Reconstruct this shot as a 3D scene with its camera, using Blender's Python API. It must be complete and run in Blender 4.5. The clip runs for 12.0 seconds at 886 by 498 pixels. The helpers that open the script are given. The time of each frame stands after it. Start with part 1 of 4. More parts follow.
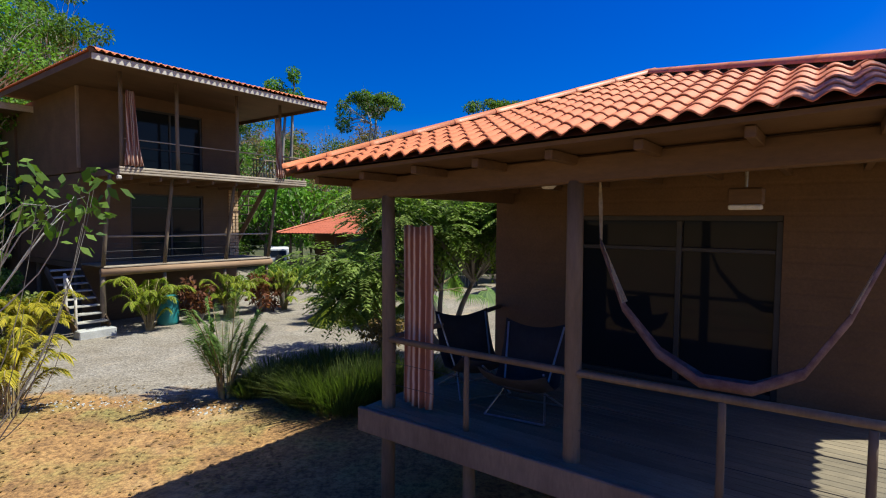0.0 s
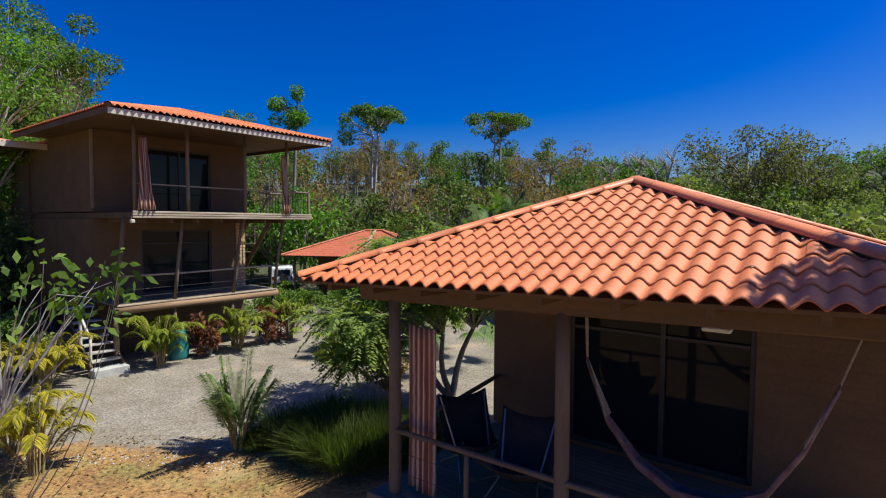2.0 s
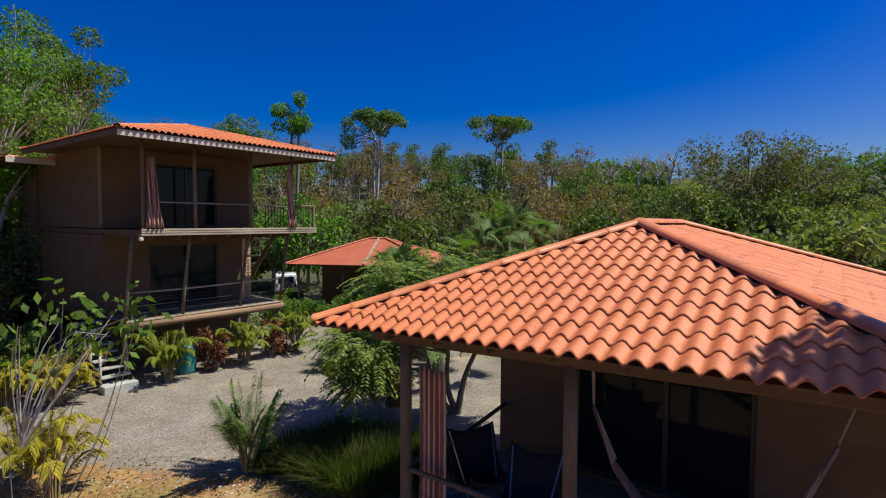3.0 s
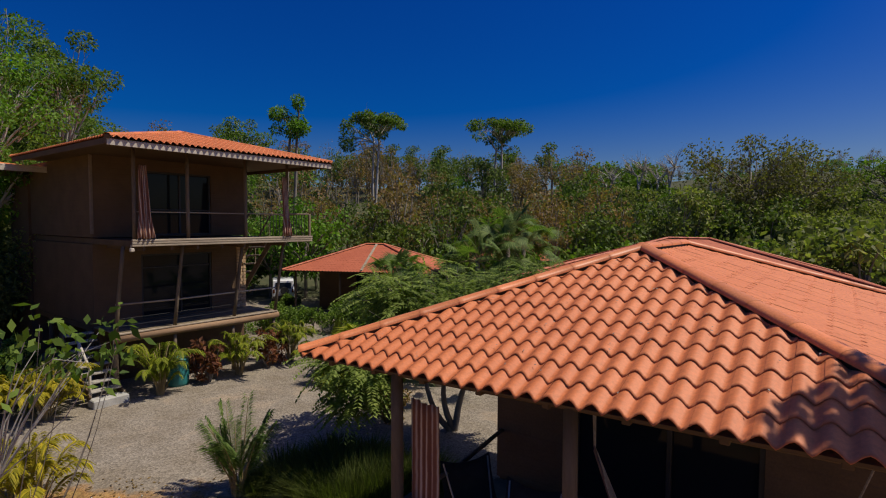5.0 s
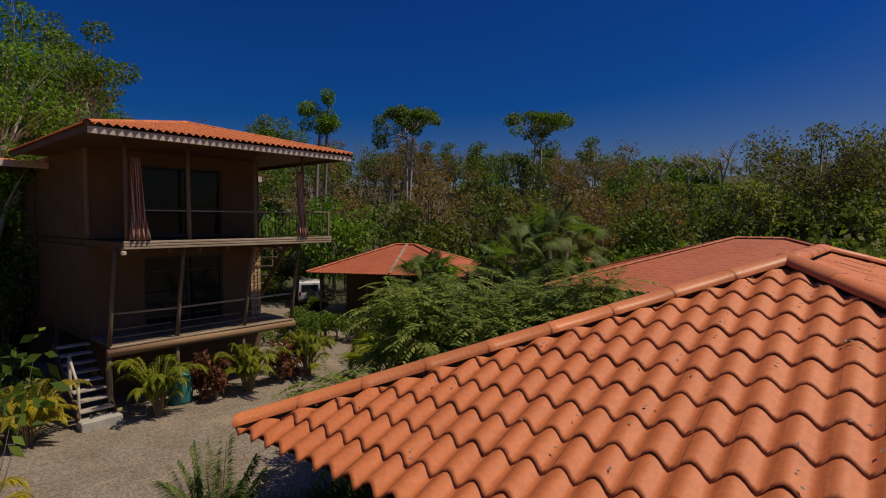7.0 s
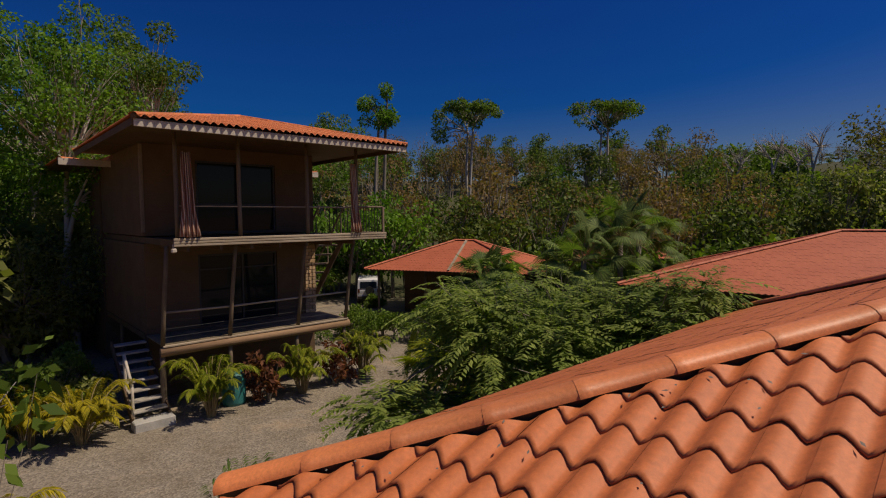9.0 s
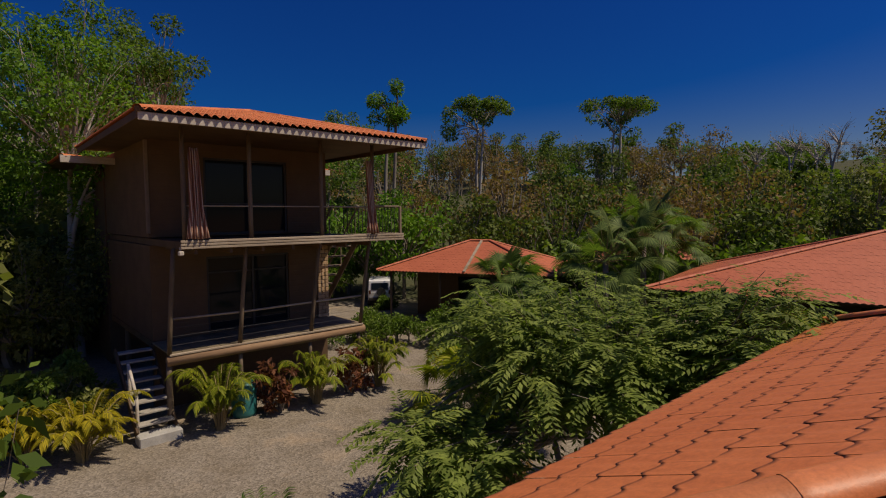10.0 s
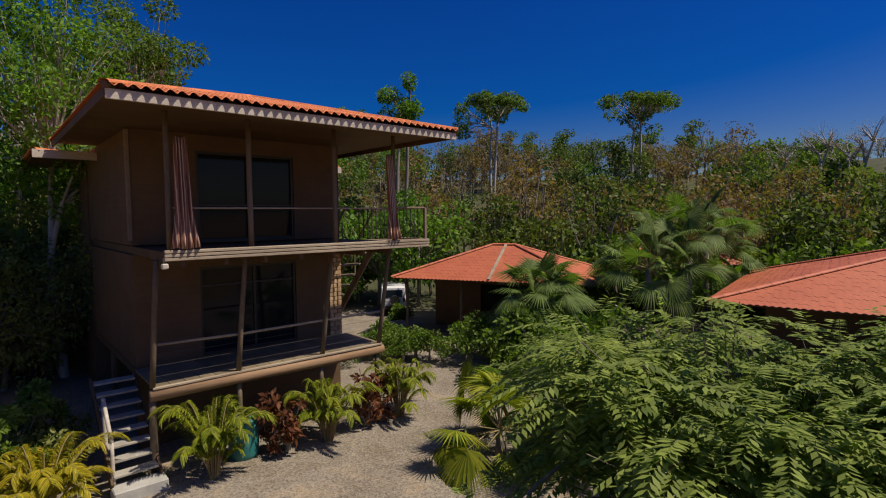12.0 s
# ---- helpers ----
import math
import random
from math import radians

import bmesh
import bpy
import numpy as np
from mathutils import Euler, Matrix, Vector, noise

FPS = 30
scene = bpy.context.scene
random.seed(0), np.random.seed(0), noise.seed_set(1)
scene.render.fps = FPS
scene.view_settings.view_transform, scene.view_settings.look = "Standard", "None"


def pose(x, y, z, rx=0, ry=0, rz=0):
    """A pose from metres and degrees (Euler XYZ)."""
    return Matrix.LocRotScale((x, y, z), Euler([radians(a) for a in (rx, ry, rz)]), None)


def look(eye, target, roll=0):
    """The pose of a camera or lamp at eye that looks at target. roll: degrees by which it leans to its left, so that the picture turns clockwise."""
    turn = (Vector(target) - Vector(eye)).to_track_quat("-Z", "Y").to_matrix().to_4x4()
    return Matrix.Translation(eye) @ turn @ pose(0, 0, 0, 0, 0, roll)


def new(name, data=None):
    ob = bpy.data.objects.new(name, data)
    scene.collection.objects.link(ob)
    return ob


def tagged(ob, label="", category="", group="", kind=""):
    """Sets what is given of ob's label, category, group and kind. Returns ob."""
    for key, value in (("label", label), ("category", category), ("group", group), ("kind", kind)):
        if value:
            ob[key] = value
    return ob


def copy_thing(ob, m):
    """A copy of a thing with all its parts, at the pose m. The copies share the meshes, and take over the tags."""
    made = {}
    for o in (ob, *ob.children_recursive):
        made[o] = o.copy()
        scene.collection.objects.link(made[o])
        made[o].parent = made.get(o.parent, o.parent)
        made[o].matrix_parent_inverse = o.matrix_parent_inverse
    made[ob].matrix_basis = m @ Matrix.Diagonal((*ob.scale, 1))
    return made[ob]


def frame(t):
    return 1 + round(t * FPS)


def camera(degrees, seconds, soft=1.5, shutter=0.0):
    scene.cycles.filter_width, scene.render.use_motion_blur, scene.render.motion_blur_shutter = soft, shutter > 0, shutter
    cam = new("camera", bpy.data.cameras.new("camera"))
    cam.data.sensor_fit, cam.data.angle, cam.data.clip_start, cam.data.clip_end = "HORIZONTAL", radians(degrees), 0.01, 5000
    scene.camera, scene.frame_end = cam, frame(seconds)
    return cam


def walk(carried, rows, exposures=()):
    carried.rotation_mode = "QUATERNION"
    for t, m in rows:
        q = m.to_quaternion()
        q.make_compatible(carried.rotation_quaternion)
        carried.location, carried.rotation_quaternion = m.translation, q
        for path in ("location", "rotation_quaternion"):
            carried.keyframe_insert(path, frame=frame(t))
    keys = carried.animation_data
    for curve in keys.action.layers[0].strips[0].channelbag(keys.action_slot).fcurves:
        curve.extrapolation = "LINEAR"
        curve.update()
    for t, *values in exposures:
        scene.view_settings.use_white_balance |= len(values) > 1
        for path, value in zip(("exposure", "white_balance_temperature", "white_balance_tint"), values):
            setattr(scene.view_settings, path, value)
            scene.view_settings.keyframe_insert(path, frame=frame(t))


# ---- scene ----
cam = camera(80.0, 12.0, soft=1.1)
PATH = [
    (0, (-0.002, 0.035, 3.051), (0.003, 2.033, 2.945), 0.4),
    (0.5, (0.057, -0.066, 3.329), (0.062, 1.931, 3.221), 0.4),
    (1, (0.076, -0.182, 3.617), (0.080, 1.816, 3.516), 0.5),
    (1.5, (0.033, -0.318, 3.888), (0.037, 1.678, 3.784), 0.3),
    (2, (-0.016, -0.396, 4.130), (-0.016, 1.601, 4.030), 0.4),
    (2.5, (-0.065, -0.456, 4.364), (-0.069, 1.541, 4.262), 0.4),
    (3, (-0.110, -0.530, 4.634), (-0.115, 1.466, 4.529), 0.3),
    (5, (-0.045, -0.232, 4.902), (-0.049, 1.765, 4.800), 0.4),
    (5.5, (-0.002, 0.245, 4.908), (-0.006, 2.242, 4.802), 0.5),
    (6, (0.011, 0.765, 4.913), (-0.005, 2.763, 4.808), 0.5),
    (6.5, (0.042, 1.320, 4.907), (-0.025, 3.316, 4.801), 0.4),
    (7, (0.068, 1.896, 4.899), (-0.077, 3.887, 4.791), 0.2),
    (9, (-0.033, 3.017, 4.841), (-0.406, 4.977, 4.718), -0.4),
    (9.5, (-0.286, 3.306, 4.848), (-0.675, 5.264, 4.724), -0.4),
    (10, (-0.606, 3.747, 4.883), (-0.999, 5.704, 4.755), -0.4),
    (10.5, (-0.863, 4.201, 4.912), (-1.263, 6.156, 4.783), -0.3),
    (11, (-1.146, 4.735, 4.902), (-1.551, 6.690, 4.774), -0.5),
    (11.5, (-1.416, 5.249, 4.905), (-1.825, 7.203, 4.775), -0.4),
    (12, (-1.656, 5.699, 4.943), (-2.070, 7.652, 4.817), -0.5),
]
EXPOSURES = [(0, 0.9, 5950, -1), (1.5, 0.8, 6050, 0), (2.5, 0.63, 6150, 2), (3.2, 0.45, 6300, 4), (5.0, 0.0, 6800, 8), (7.0, -0.38, 7700, 12), (9.5, -0.38, 7700, 12), (11, -0.1, 7300, 11), (12, 0.1, 7100, 9)]
walk(cam, [(t, look(eye, target, roll)) for t, eye, target, roll in PATH], EXPOSURES)

# ---- light: clear sky, high sun from the right ----
SUN = Vector((0.61, 0.01, 1.0)).normalized()
world = bpy.data.worlds.new("sky")
scene.world = world
world.use_nodes = True
wt = world.node_tree
sky = wt.nodes.new("ShaderNodeTexSky")
sky.sky_type, sky.sun_disc = "NISHITA", False
sky.sun_elevation = math.asin(SUN.z)
sky.sun_rotation = math.atan2(SUN.x, SUN.y)
sky.altitude, sky.air_density, sky.dust_density, sky.ozone_density = 600, 1.0, 2.9, 6.5
deep = wt.nodes.new("ShaderNodeHueSaturation")
deep.inputs["Hue"].default_value, deep.inputs["Saturation"].default_value = 0.525, 1.56
wt.links.new(sky.outputs[0], deep.inputs["Color"])
wt.links.new(deep.outputs[0], wt.nodes["Background"].inputs[0])
wt.nodes["Background"].inputs[1].default_value = 0.073
sun_lamp = bpy.data.lights.new("sun", "SUN")
sun_lamp.energy, sun_lamp.angle, sun_lamp.color = 4.1, radians(0.5), (1.0, 0.94, 0.84)
new("sun", sun_lamp).matrix_world = look(SUN * 60, (0, 0, 0))


# ---- materials ----
def nodes_of(name):
    m = bpy.data.materials.new(name)
    m.use_nodes = True
    nt = m.node_tree
    return m, nt, nt.nodes["Principled BSDF"]


def ramp(nt, fac, stops):
    r = nt.nodes.new("ShaderNodeValToRGB")
    while len(r.color_ramp.elements) < len(stops):
        r.color_ramp.elements.new(0.5)
    for e, (p, c) in zip(r.color_ramp.elements, stops):
        e.position, e.color = p, (*c, 1)
    nt.links.new(fac, r.inputs[0])
    return r.outputs[0]


def tex_noise(nt, scale, detail=4, rough=0.6, stretch=None, space="Object"):
    n = nt.nodes.new("ShaderNodeTexNoise")
    n.inputs["Scale"].default_value, n.inputs["Detail"].default_value, n.inputs["Roughness"].default_value = scale, detail, rough
    c = nt.nodes.new("ShaderNodeTexCoord")
    if space == "World":
        src = nt.nodes.new("ShaderNodeNewGeometry").outputs["Position"]
    else:
        src = c.outputs["Object"]
    if stretch:
        mp = nt.nodes.new("ShaderNodeMapping")
        mp.inputs["Scale"].default_value = stretch
        nt.links.new(src, mp.inputs[0])
        src = mp.outputs[0]
    nt.links.new(src, n.inputs["Vector"])
    return n.outputs["Fac"]


def mix(nt, a, b, fac, mode="MIX"):
    n = nt.nodes.new("ShaderNodeMix")
    n.data_type, n.blend_type = "RGBA", mode
    for sock, v in ((n.inputs[0], fac), (n.inputs[6], a), (n.inputs[7], b)):
        if isinstance(v, (int, float)):
            sock.default_value = v
        elif isinstance(v, tuple):
            sock.default_value = (*v, 1)
        else:
            nt.links.new(v, sock)
    return n.outputs[2]


def bump(nt, bsdf, height, strength=0.3, dist=0.01):
    b = nt.nodes.new("ShaderNodeBump")
    b.inputs["Strength"].default_value, b.inputs["Distance"].default_value = strength, dist
    nt.links.new(height, b.inputs["Height"])
    nt.links.new(b.outputs[0], bsdf.inputs["Normal"])


def rand_of(nt, island=False):
    if island:
        return nt.nodes.new("ShaderNodeNewGeometry").outputs["Random Per Island"]
    return nt.nodes.new("ShaderNodeObjectInfo").outputs["Random"]


def plain(name, lo, hi, scale=6, rough=0.7, metal=0.0, stretch=None, bumpy=0.2, fine=60, space="Object", island=None):
    """A surface with broad patches, fine grain and a little relief."""
    m, nt, b = nodes_of(name)
    a = ramp(nt, tex_noise(nt, scale, 5, 0.6, stretch, space), [(0.3, lo), (0.7, hi)])
    g = ramp(nt, tex_noise(nt, fine, 3, 0.7, stretch, space), [(0.25, (0.72, 0.72, 0.72)), (0.75, (1.15, 1.15, 1.15))])
    c = mix(nt, a, g, 0.8, "MULTIPLY")
    if island is not None:
        v = ramp(nt, rand_of(nt, island), [(0.0, (0.78, 0.78, 0.78)), (1.0, (1.18, 1.15, 1.12))])
        c = mix(nt, c, v, 0.9, "MULTIPLY")
    nt.links.new(c, b.inputs["Base Color"])
    b.inputs["Roughness"].default_value, b.inputs["Metallic"].default_value = rough, metal
    if bumpy:
        bump(nt, b, tex_noise(nt, fine, 4, 0.6, stretch, space), bumpy, 0.01)
    return m


def leafy(name, lo, hi, trans=0.42):
    """Leaves: colour varies leaf by leaf, light passes through a little."""
    m, nt, b = nodes_of(name)
    c = ramp(nt, rand_of(nt, True), [(0.0, lo), (0.75, hi), (1.0, tuple(min(1, v * 1.25) for v in hi))])
    big = ramp(nt, tex_noise(nt, 0.5, 3, 0.6, None, "World"), [(0.3, (0.65, 0.72, 0.6)), (0.7, (1.15, 1.1, 1.0))])
    c = mix(nt, c, big, 1.0, "MULTIPLY")
    nt.links.new(c, b.inputs["Base Color"])
    b.inputs["Roughness"].default_value = 0.65
    b.inputs["Specular IOR Level"].default_value = 0.3
    t = nt.nodes.new("ShaderNodeBsdfTranslucent")
    nt.links.new(mix(nt, c, (1.0, 1.25, 0.45), 1.0, "MULTIPLY"), t.inputs[0])
    s = nt.nodes.new("ShaderNodeMixShader")
    s.inputs[0].default_value = trans
    nt.links.new(b.outputs[0], s.inputs[1])
    nt.links.new(t.outputs[0], s.inputs[2])
    nt.links.new(s.outputs[0], nt.nodes["Material Output"].inputs[0])
    return m


WOOD = plain("weathered_wood", (0.13, 0.09, 0.06), (0.26, 0.19, 0.13), 3, 0.75, 0, (1, 1, 0.25), 0.3, 40)
WOOD_H = plain("weathered_board", (0.28, 0.21, 0.145), (0.48, 0.385, 0.28), 2.5, 0.75, 0, (0.2, 1, 1), 0.3, 40)
LOG = plain("peeled_log", (0.10, 0.068, 0.042), (0.2, 0.145, 0.092), 4, 0.7, 0, (1, 1, 0.2), 0.35, 35)
FASCIA = plain("fascia_board", (0.42, 0.36, 0.29), (0.62, 0.55, 0.46), 2.5, 0.7, 0, (0.3, 1, 1), 0.2, 40)
SOFFIT = plain("stained_soffit", (0.085, 0.047, 0.022), (0.14, 0.08, 0.04), 2, 0.7, 0, (0.3, 1, 1), 0.15, 30)
PLASTER = plain("ochre_wall_paint", (0.105, 0.061, 0.029), (0.15, 0.088, 0.043), 1.6, 0.85, 0, None, 0.25, 45)
pnt = PLASTER.node_tree
pw = pnt.nodes.new("ShaderNodeTexWave")
pw.bands_direction = "Z"
pw.inputs["Scale"].default_value, pw.inputs["Distortion"].default_value = 2.0, 0.15
pc = pnt.nodes.new("ShaderNodeTexCoord")
pnt.links.new(pc.outputs["Object"], pw.inputs["Vector"])
pb = pnt.nodes.new("ShaderNodeBump")
pb.inputs["Strength"].default_value, pb.inputs["Distance"].default_value = 0.22, 0.012
pnt.links.new(ramp(pnt, pw.outputs["Fac"], [(0.0, (0, 0, 0)), (0.2, (1, 1, 1))]), pb.inputs["Height"])
pnt.links.new(pb.outputs[0], pnt.nodes["Principled BSDF"].inputs["Normal"])
DECK = plain("deck_plank", (0.15, 0.115, 0.07), (0.27, 0.21, 0.13), 3, 0.7, 0, (0.3, 1, 1), 0.25, 40, "Object", False)
CONCRETE = plain("pale_concrete", (0.36, 0.34, 0.31), (0.5, 0.48, 0.44), 3, 0.9, 0, None, 0.3, 50)
TREAD = plain("pale_tread", (0.3, 0.27, 0.23), (0.46, 0.42, 0.36), 3, 0.8, 0, None, 0.25, 40)
DARK = plain("dark_frame", (0.02, 0.018, 0.016), (0.04, 0.035, 0.03), 5, 0.5, 0, None, 0.1)
WHITE = plain("white_plastic", (0.7, 0.7, 0.68), (0.8, 0.8, 0.78), 5, 0.5, 0, None, 0.05)
ROPE = plain("rope", (0.26, 0.22, 0.17), (0.4, 0.35, 0.28), 30, 0.9, 0, None, 0.4, 90)
BARK = plain("grey_bark", (0.16, 0.13, 0.10), (0.33, 0.29, 0.24), 3, 0.9, 0, (1, 1, 0.3), 0.5, 25)
PALE_BARK = plain("pale_bark", (0.34, 0.31, 0.27), (0.52, 0.48, 0.42), 3, 0.9, 0, (1, 1, 0.4), 0.4, 25)
TILE = plain("clay_tile", (0.57, 0.155, 0.047), (0.66, 0.195, 0.063), 1.1, 0.62, 0, None, 0.05, 30, "World")
TILE_FAR = plain("clay_tile_far", (0.46, 0.115, 0.05), (0.56, 0.155, 0.07), 0.8, 0.6, 0, None, 0.08, 30, "World")
GLASS_M, gnt, gb = nodes_of("window_glass")
gb.inputs["Base Color"].default_value = (0.012, 0.015, 0.018, 1)
gb.inputs["Roughness"].default_value, gb.inputs["Specular IOR Level"].default_value = 0.05, 0.15
STRIPE, snt, sb = nodes_of("striped_cloth")
sw = snt.nodes.new("ShaderNodeTexWave")
sw.bands_direction = "X"
sw.inputs["Scale"].default_value, sw.inputs["Distortion"].default_value, sw.inputs["Detail"].default_value = 7.0, 0.8, 2
sc = snt.nodes.new("ShaderNodeTexCoord")
snt.links.new(sc.outputs["Object"], sw.inputs["Vector"])
snt.links.new(ramp(snt, sw.outputs["Fac"], [(0.3, (0.25, 0.10, 0.06)), (0.7, (0.36, 0.17, 0.105)), (0.95, (0.6, 0.46, 0.35))]), sb.inputs["Base Color"])
sb.inputs["Roughness"].default_value = 0.95
CLOTH = plain("curtain_cloth", (0.30, 0.12, 0.075), (0.40, 0.18, 0.11), 3, 0.95, 0, (1, 1, 0.15), 0.2, 60)
BLACK = plain("black_canvas", (0.012, 0.012, 0.013), (0.03, 0.03, 0.03), 6, 0.85, 0, None, 0.2, 80)
STEEL = plain("grey_steel", (0.28, 0.28, 0.28), (0.4, 0.4, 0.4), 8, 0.35, 0.8, None, 0.05)
TEAL = plain("teal_plastic", (0.02, 0.16, 0.16), (0.03, 0.22, 0.22), 5, 0.5, 0, None, 0.05)
PAINT = plain("white_car_paint", (0.72, 0.72, 0.72), (0.8, 0.8, 0.8), 2, 0.25, 0, None, 0.0)
TYRE = plain("tyre_rubber", (0.02, 0.02, 0.02), (0.035, 0.035, 0.035), 10, 0.9, 0, None, 0.2)
BRICK = plain("pale_brick", (0.40, 0.25, 0.13), (0.58, 0.40, 0.24), 5, 0.85, 0, None, 0.4, 50, "Object", False)
RAIL_LOG = plain("sun_bleached_log", (0.2, 0.11, 0.055), (0.38, 0.235, 0.13), 3, 0.8, 0, (0.15, 1, 1), 0.6, 30)
HAMMOCK = plain("woven_hammock", (0.10, 0.05, 0.06), (0.26, 0.18, 0.17), 8, 0.95, 0, None, 0.5, 120)
LEAF_TREE = leafy("pinnate_leaf", (0.12, 0.17, 0.04), (0.30, 0.36, 0.095), 0.45)
LEAF_GREEN = leafy("green_leaf", (0.065, 0.122, 0.02), (0.175, 0.25, 0.043))
LEAF_BRIGHT = leafy("bright_leaf", (0.075, 0.17, 0.018), (0.18, 0.32, 0.04))
LEAF_DRY = leafy("dry_leaf", (0.16, 0.10, 0.042), (0.32, 0.20, 0.09))
LEAF_WOODS = leafy("hillside_leaf", (0.058, 0.1, 0.02), (0.165, 0.21, 0.05), 0.36)
LEAF_DARK = leafy("dark_leaf", (0.12, 0.145, 0.045), (0.29, 0.3, 0.105))
LEAF_OLIVE = leafy("olive_leaf", (0.085, 0.085, 0.028), (0.20, 0.18, 0.065))
LEAF_YELLOW = leafy("yellow_palm_leaf", (0.22, 0.21, 0.015), (0.52, 0.40, 0.03))
LEAF_PALM = leafy("areca_leaf", (0.11, 0.17, 0.012), (0.36, 0.36, 0.035))
LEAF_FAN = leafy("fan_palm_leaf", (0.06, 0.115, 0.03), (0.19, 0.26, 0.075))
LEAF_RED = leafy("red_leaf", (0.12, 0.035, 0.022), (0.27, 0.10, 0.055))
GRASS = leafy("grass_blade", (0.05, 0.075, 0.016), (0.15, 0.17, 0.045))
STRAW = plain("dry_stem", (0.22, 0.16, 0.07), (0.36, 0.28, 0.13), 5, 0.9, 0, None, 0.2)
CAP = plain("ridge_cap", (0.66, 0.20, 0.068), (0.74, 0.25, 0.09), 1.5, 0.5, 0, None, 0.15, 50, "World", False)


# ---- mesh helpers ----
class Geo:
    """Collects vertices and faces of one mesh."""

    def __init__(self):
        self.v, self.f = [], []

    def add(self, verts, faces):
        k = len(self.v)
        self.v.extend(tuple(p) for p in verts)
        self.f.extend(tuple(i + k for i in f) for f in faces)
        return self

    def box(self, c, size, rot=None, b=0.0):
        """A box with bevelled edges; rot: a 3 x 3 matrix."""
        sx, sy, sz = (s / 2 for s in size)
        b = min(b, sx * 0.9, sy * 0.9, sz * 0.9)
        c, rot = Vector(c), rot or Matrix.Identity(3)
        if b <= 0:
            pts = [(x * sx, y * sy, z * sz) for x in (-1, 1) for y in (-1, 1) for z in (-1, 1)]
            fs = [(0, 1, 3, 2), (4, 6, 7, 5), (0, 4, 5, 1), (2, 3, 7, 6), (0, 2, 6, 4), (1, 5, 7, 3)]
            return self.add([c + rot @ Vector(p) for p in pts], fs)
        pts, idx = [], {}
        for x in (-1, 1):
            for y in (-1, 1):
                for z in (-1, 1):
                    for a in range(3):
                        p = [x * (sx - b), y * (sy - b), z * (sz - b)]
                        p[a] = (x * sx, y * sy, z * sz)[a]
                        idx[x, y, z, a] = len(pts)
                        pts.append(p)
        fs = []
        for a in range(3):
            o, q = [k for k in range(3) if k != a]
            for s in (-1, 1):
                quad = []
                for i, j in ((-1, -1), (1, -1), (1, 1), (-1, 1)):
                    k = [0, 0, 0]
                    k[a], k[o], k[q] = s, i, j
                    quad.append(idx[(*k, a)])
                fs.append(tuple(quad if (s > 0) == (a != 1) else quad[::-1]))
            for i in (-1, 1):
                for j in (-1, 1):
                    k1, k2 = [0, 0, 0], [0, 0, 0]
                    k1[o] = k2[o] = i
                    k1[q] = k2[q] = j
                    k1[a], k2[a] = -1, 1
                    fs.append((idx[(*k1, o)], idx[(*k2, o)], idx[(*k2, q)], idx[(*k1, q)]))
        for x in (-1, 1):
            for y in (-1, 1):
                for z in (-1, 1):
                    fs.append(tuple(idx[x, y, z, a] for a in range(3)))
        return self.add([c + rot @ Vector(p) for p in pts], fs)

    def tube(self, pts, radii, n=8, caps=True):
        """A round bar along pts; radii: one number or one a point."""
        pts = [Vector(p) for p in pts]
        if isinstance(radii, (int, float)):
            radii = [radii] * len(pts)
        rings, ref = [], None
        for i, p in enumerate(pts):
            t = (pts[min(i + 1, len(pts) - 1)] - pts[max(i - 1, 0)]).normalized()
            if ref is None:
                ref = t.orthogonal().normalized()
            ref = (ref - t * ref.dot(t)).normalized()
            o = t.cross(ref)
            rings.append([p + radii[i] * (math.cos(2 * math.pi * k / n) * ref + math.sin(2 * math.pi * k / n) * o) for k in range(n)])
        vs = [q for r in rings for q in r]
        fs = [(i * n + k, i * n + (k + 1) % n, (i + 1) * n + (k + 1) % n, (i + 1) * n + k) for i in range(len(pts) - 1) for k in range(n)]
        if caps:
            fs += [tuple(range(n))[::-1], tuple((len(pts) - 1) * n + k for k in range(n))]
        return self.add(vs, fs)

    def mesh(self, name, material, smooth=False):
        me = bpy.data.meshes.new(name)
        me.from_pydata(self.v, [], self.f)
        me.update()
        if smooth:
            me.polygons.foreach_set("use_smooth", [True] * len(me.polygons))
        me.materials.append(material)
        return me


def part(name, geo, material, parent=None, label="", smooth=False):
    """Links geo (a Geo or a ready mesh) as one mesh object, under a thing or a part."""
    me = geo.mesh(name, material, smooth) if isinstance(geo, Geo) else geo
    ob = new(name, me)
    if parent is not None:
        ob.parent = parent
    if label:
        ob["label"] = label
    return ob


def thing(name, m, label, category, group="", kind=""):
    ob = new(name)
    ob.matrix_world = m
    ob.empty_display_size = 0.1
    return tagged(ob, label, category, group, kind)


def frame_of(origin, d, z=0.0):
    """Axes along a building: x along its front, y backwards, z up."""
    x = Vector((d[0], d[1], 0)).normalized()
    y = Vector((0, 0, 1)).cross(x)
    m = Matrix((x, y, (0, 0, 1))).transposed().to_4x4()
    return Matrix.Translation((origin[0], origin[1], z)) @ m


def rot_to(axis):
    """A turn that takes z to axis."""
    return Vector(axis).to_track_quat("Z", "Y").to_matrix()


# ---- the lie of the land ----
def smooth01(a, b, x):
    t = min(1, max(0, (x - a) / (b - a)))
    return t * t * (3 - 2 * t)


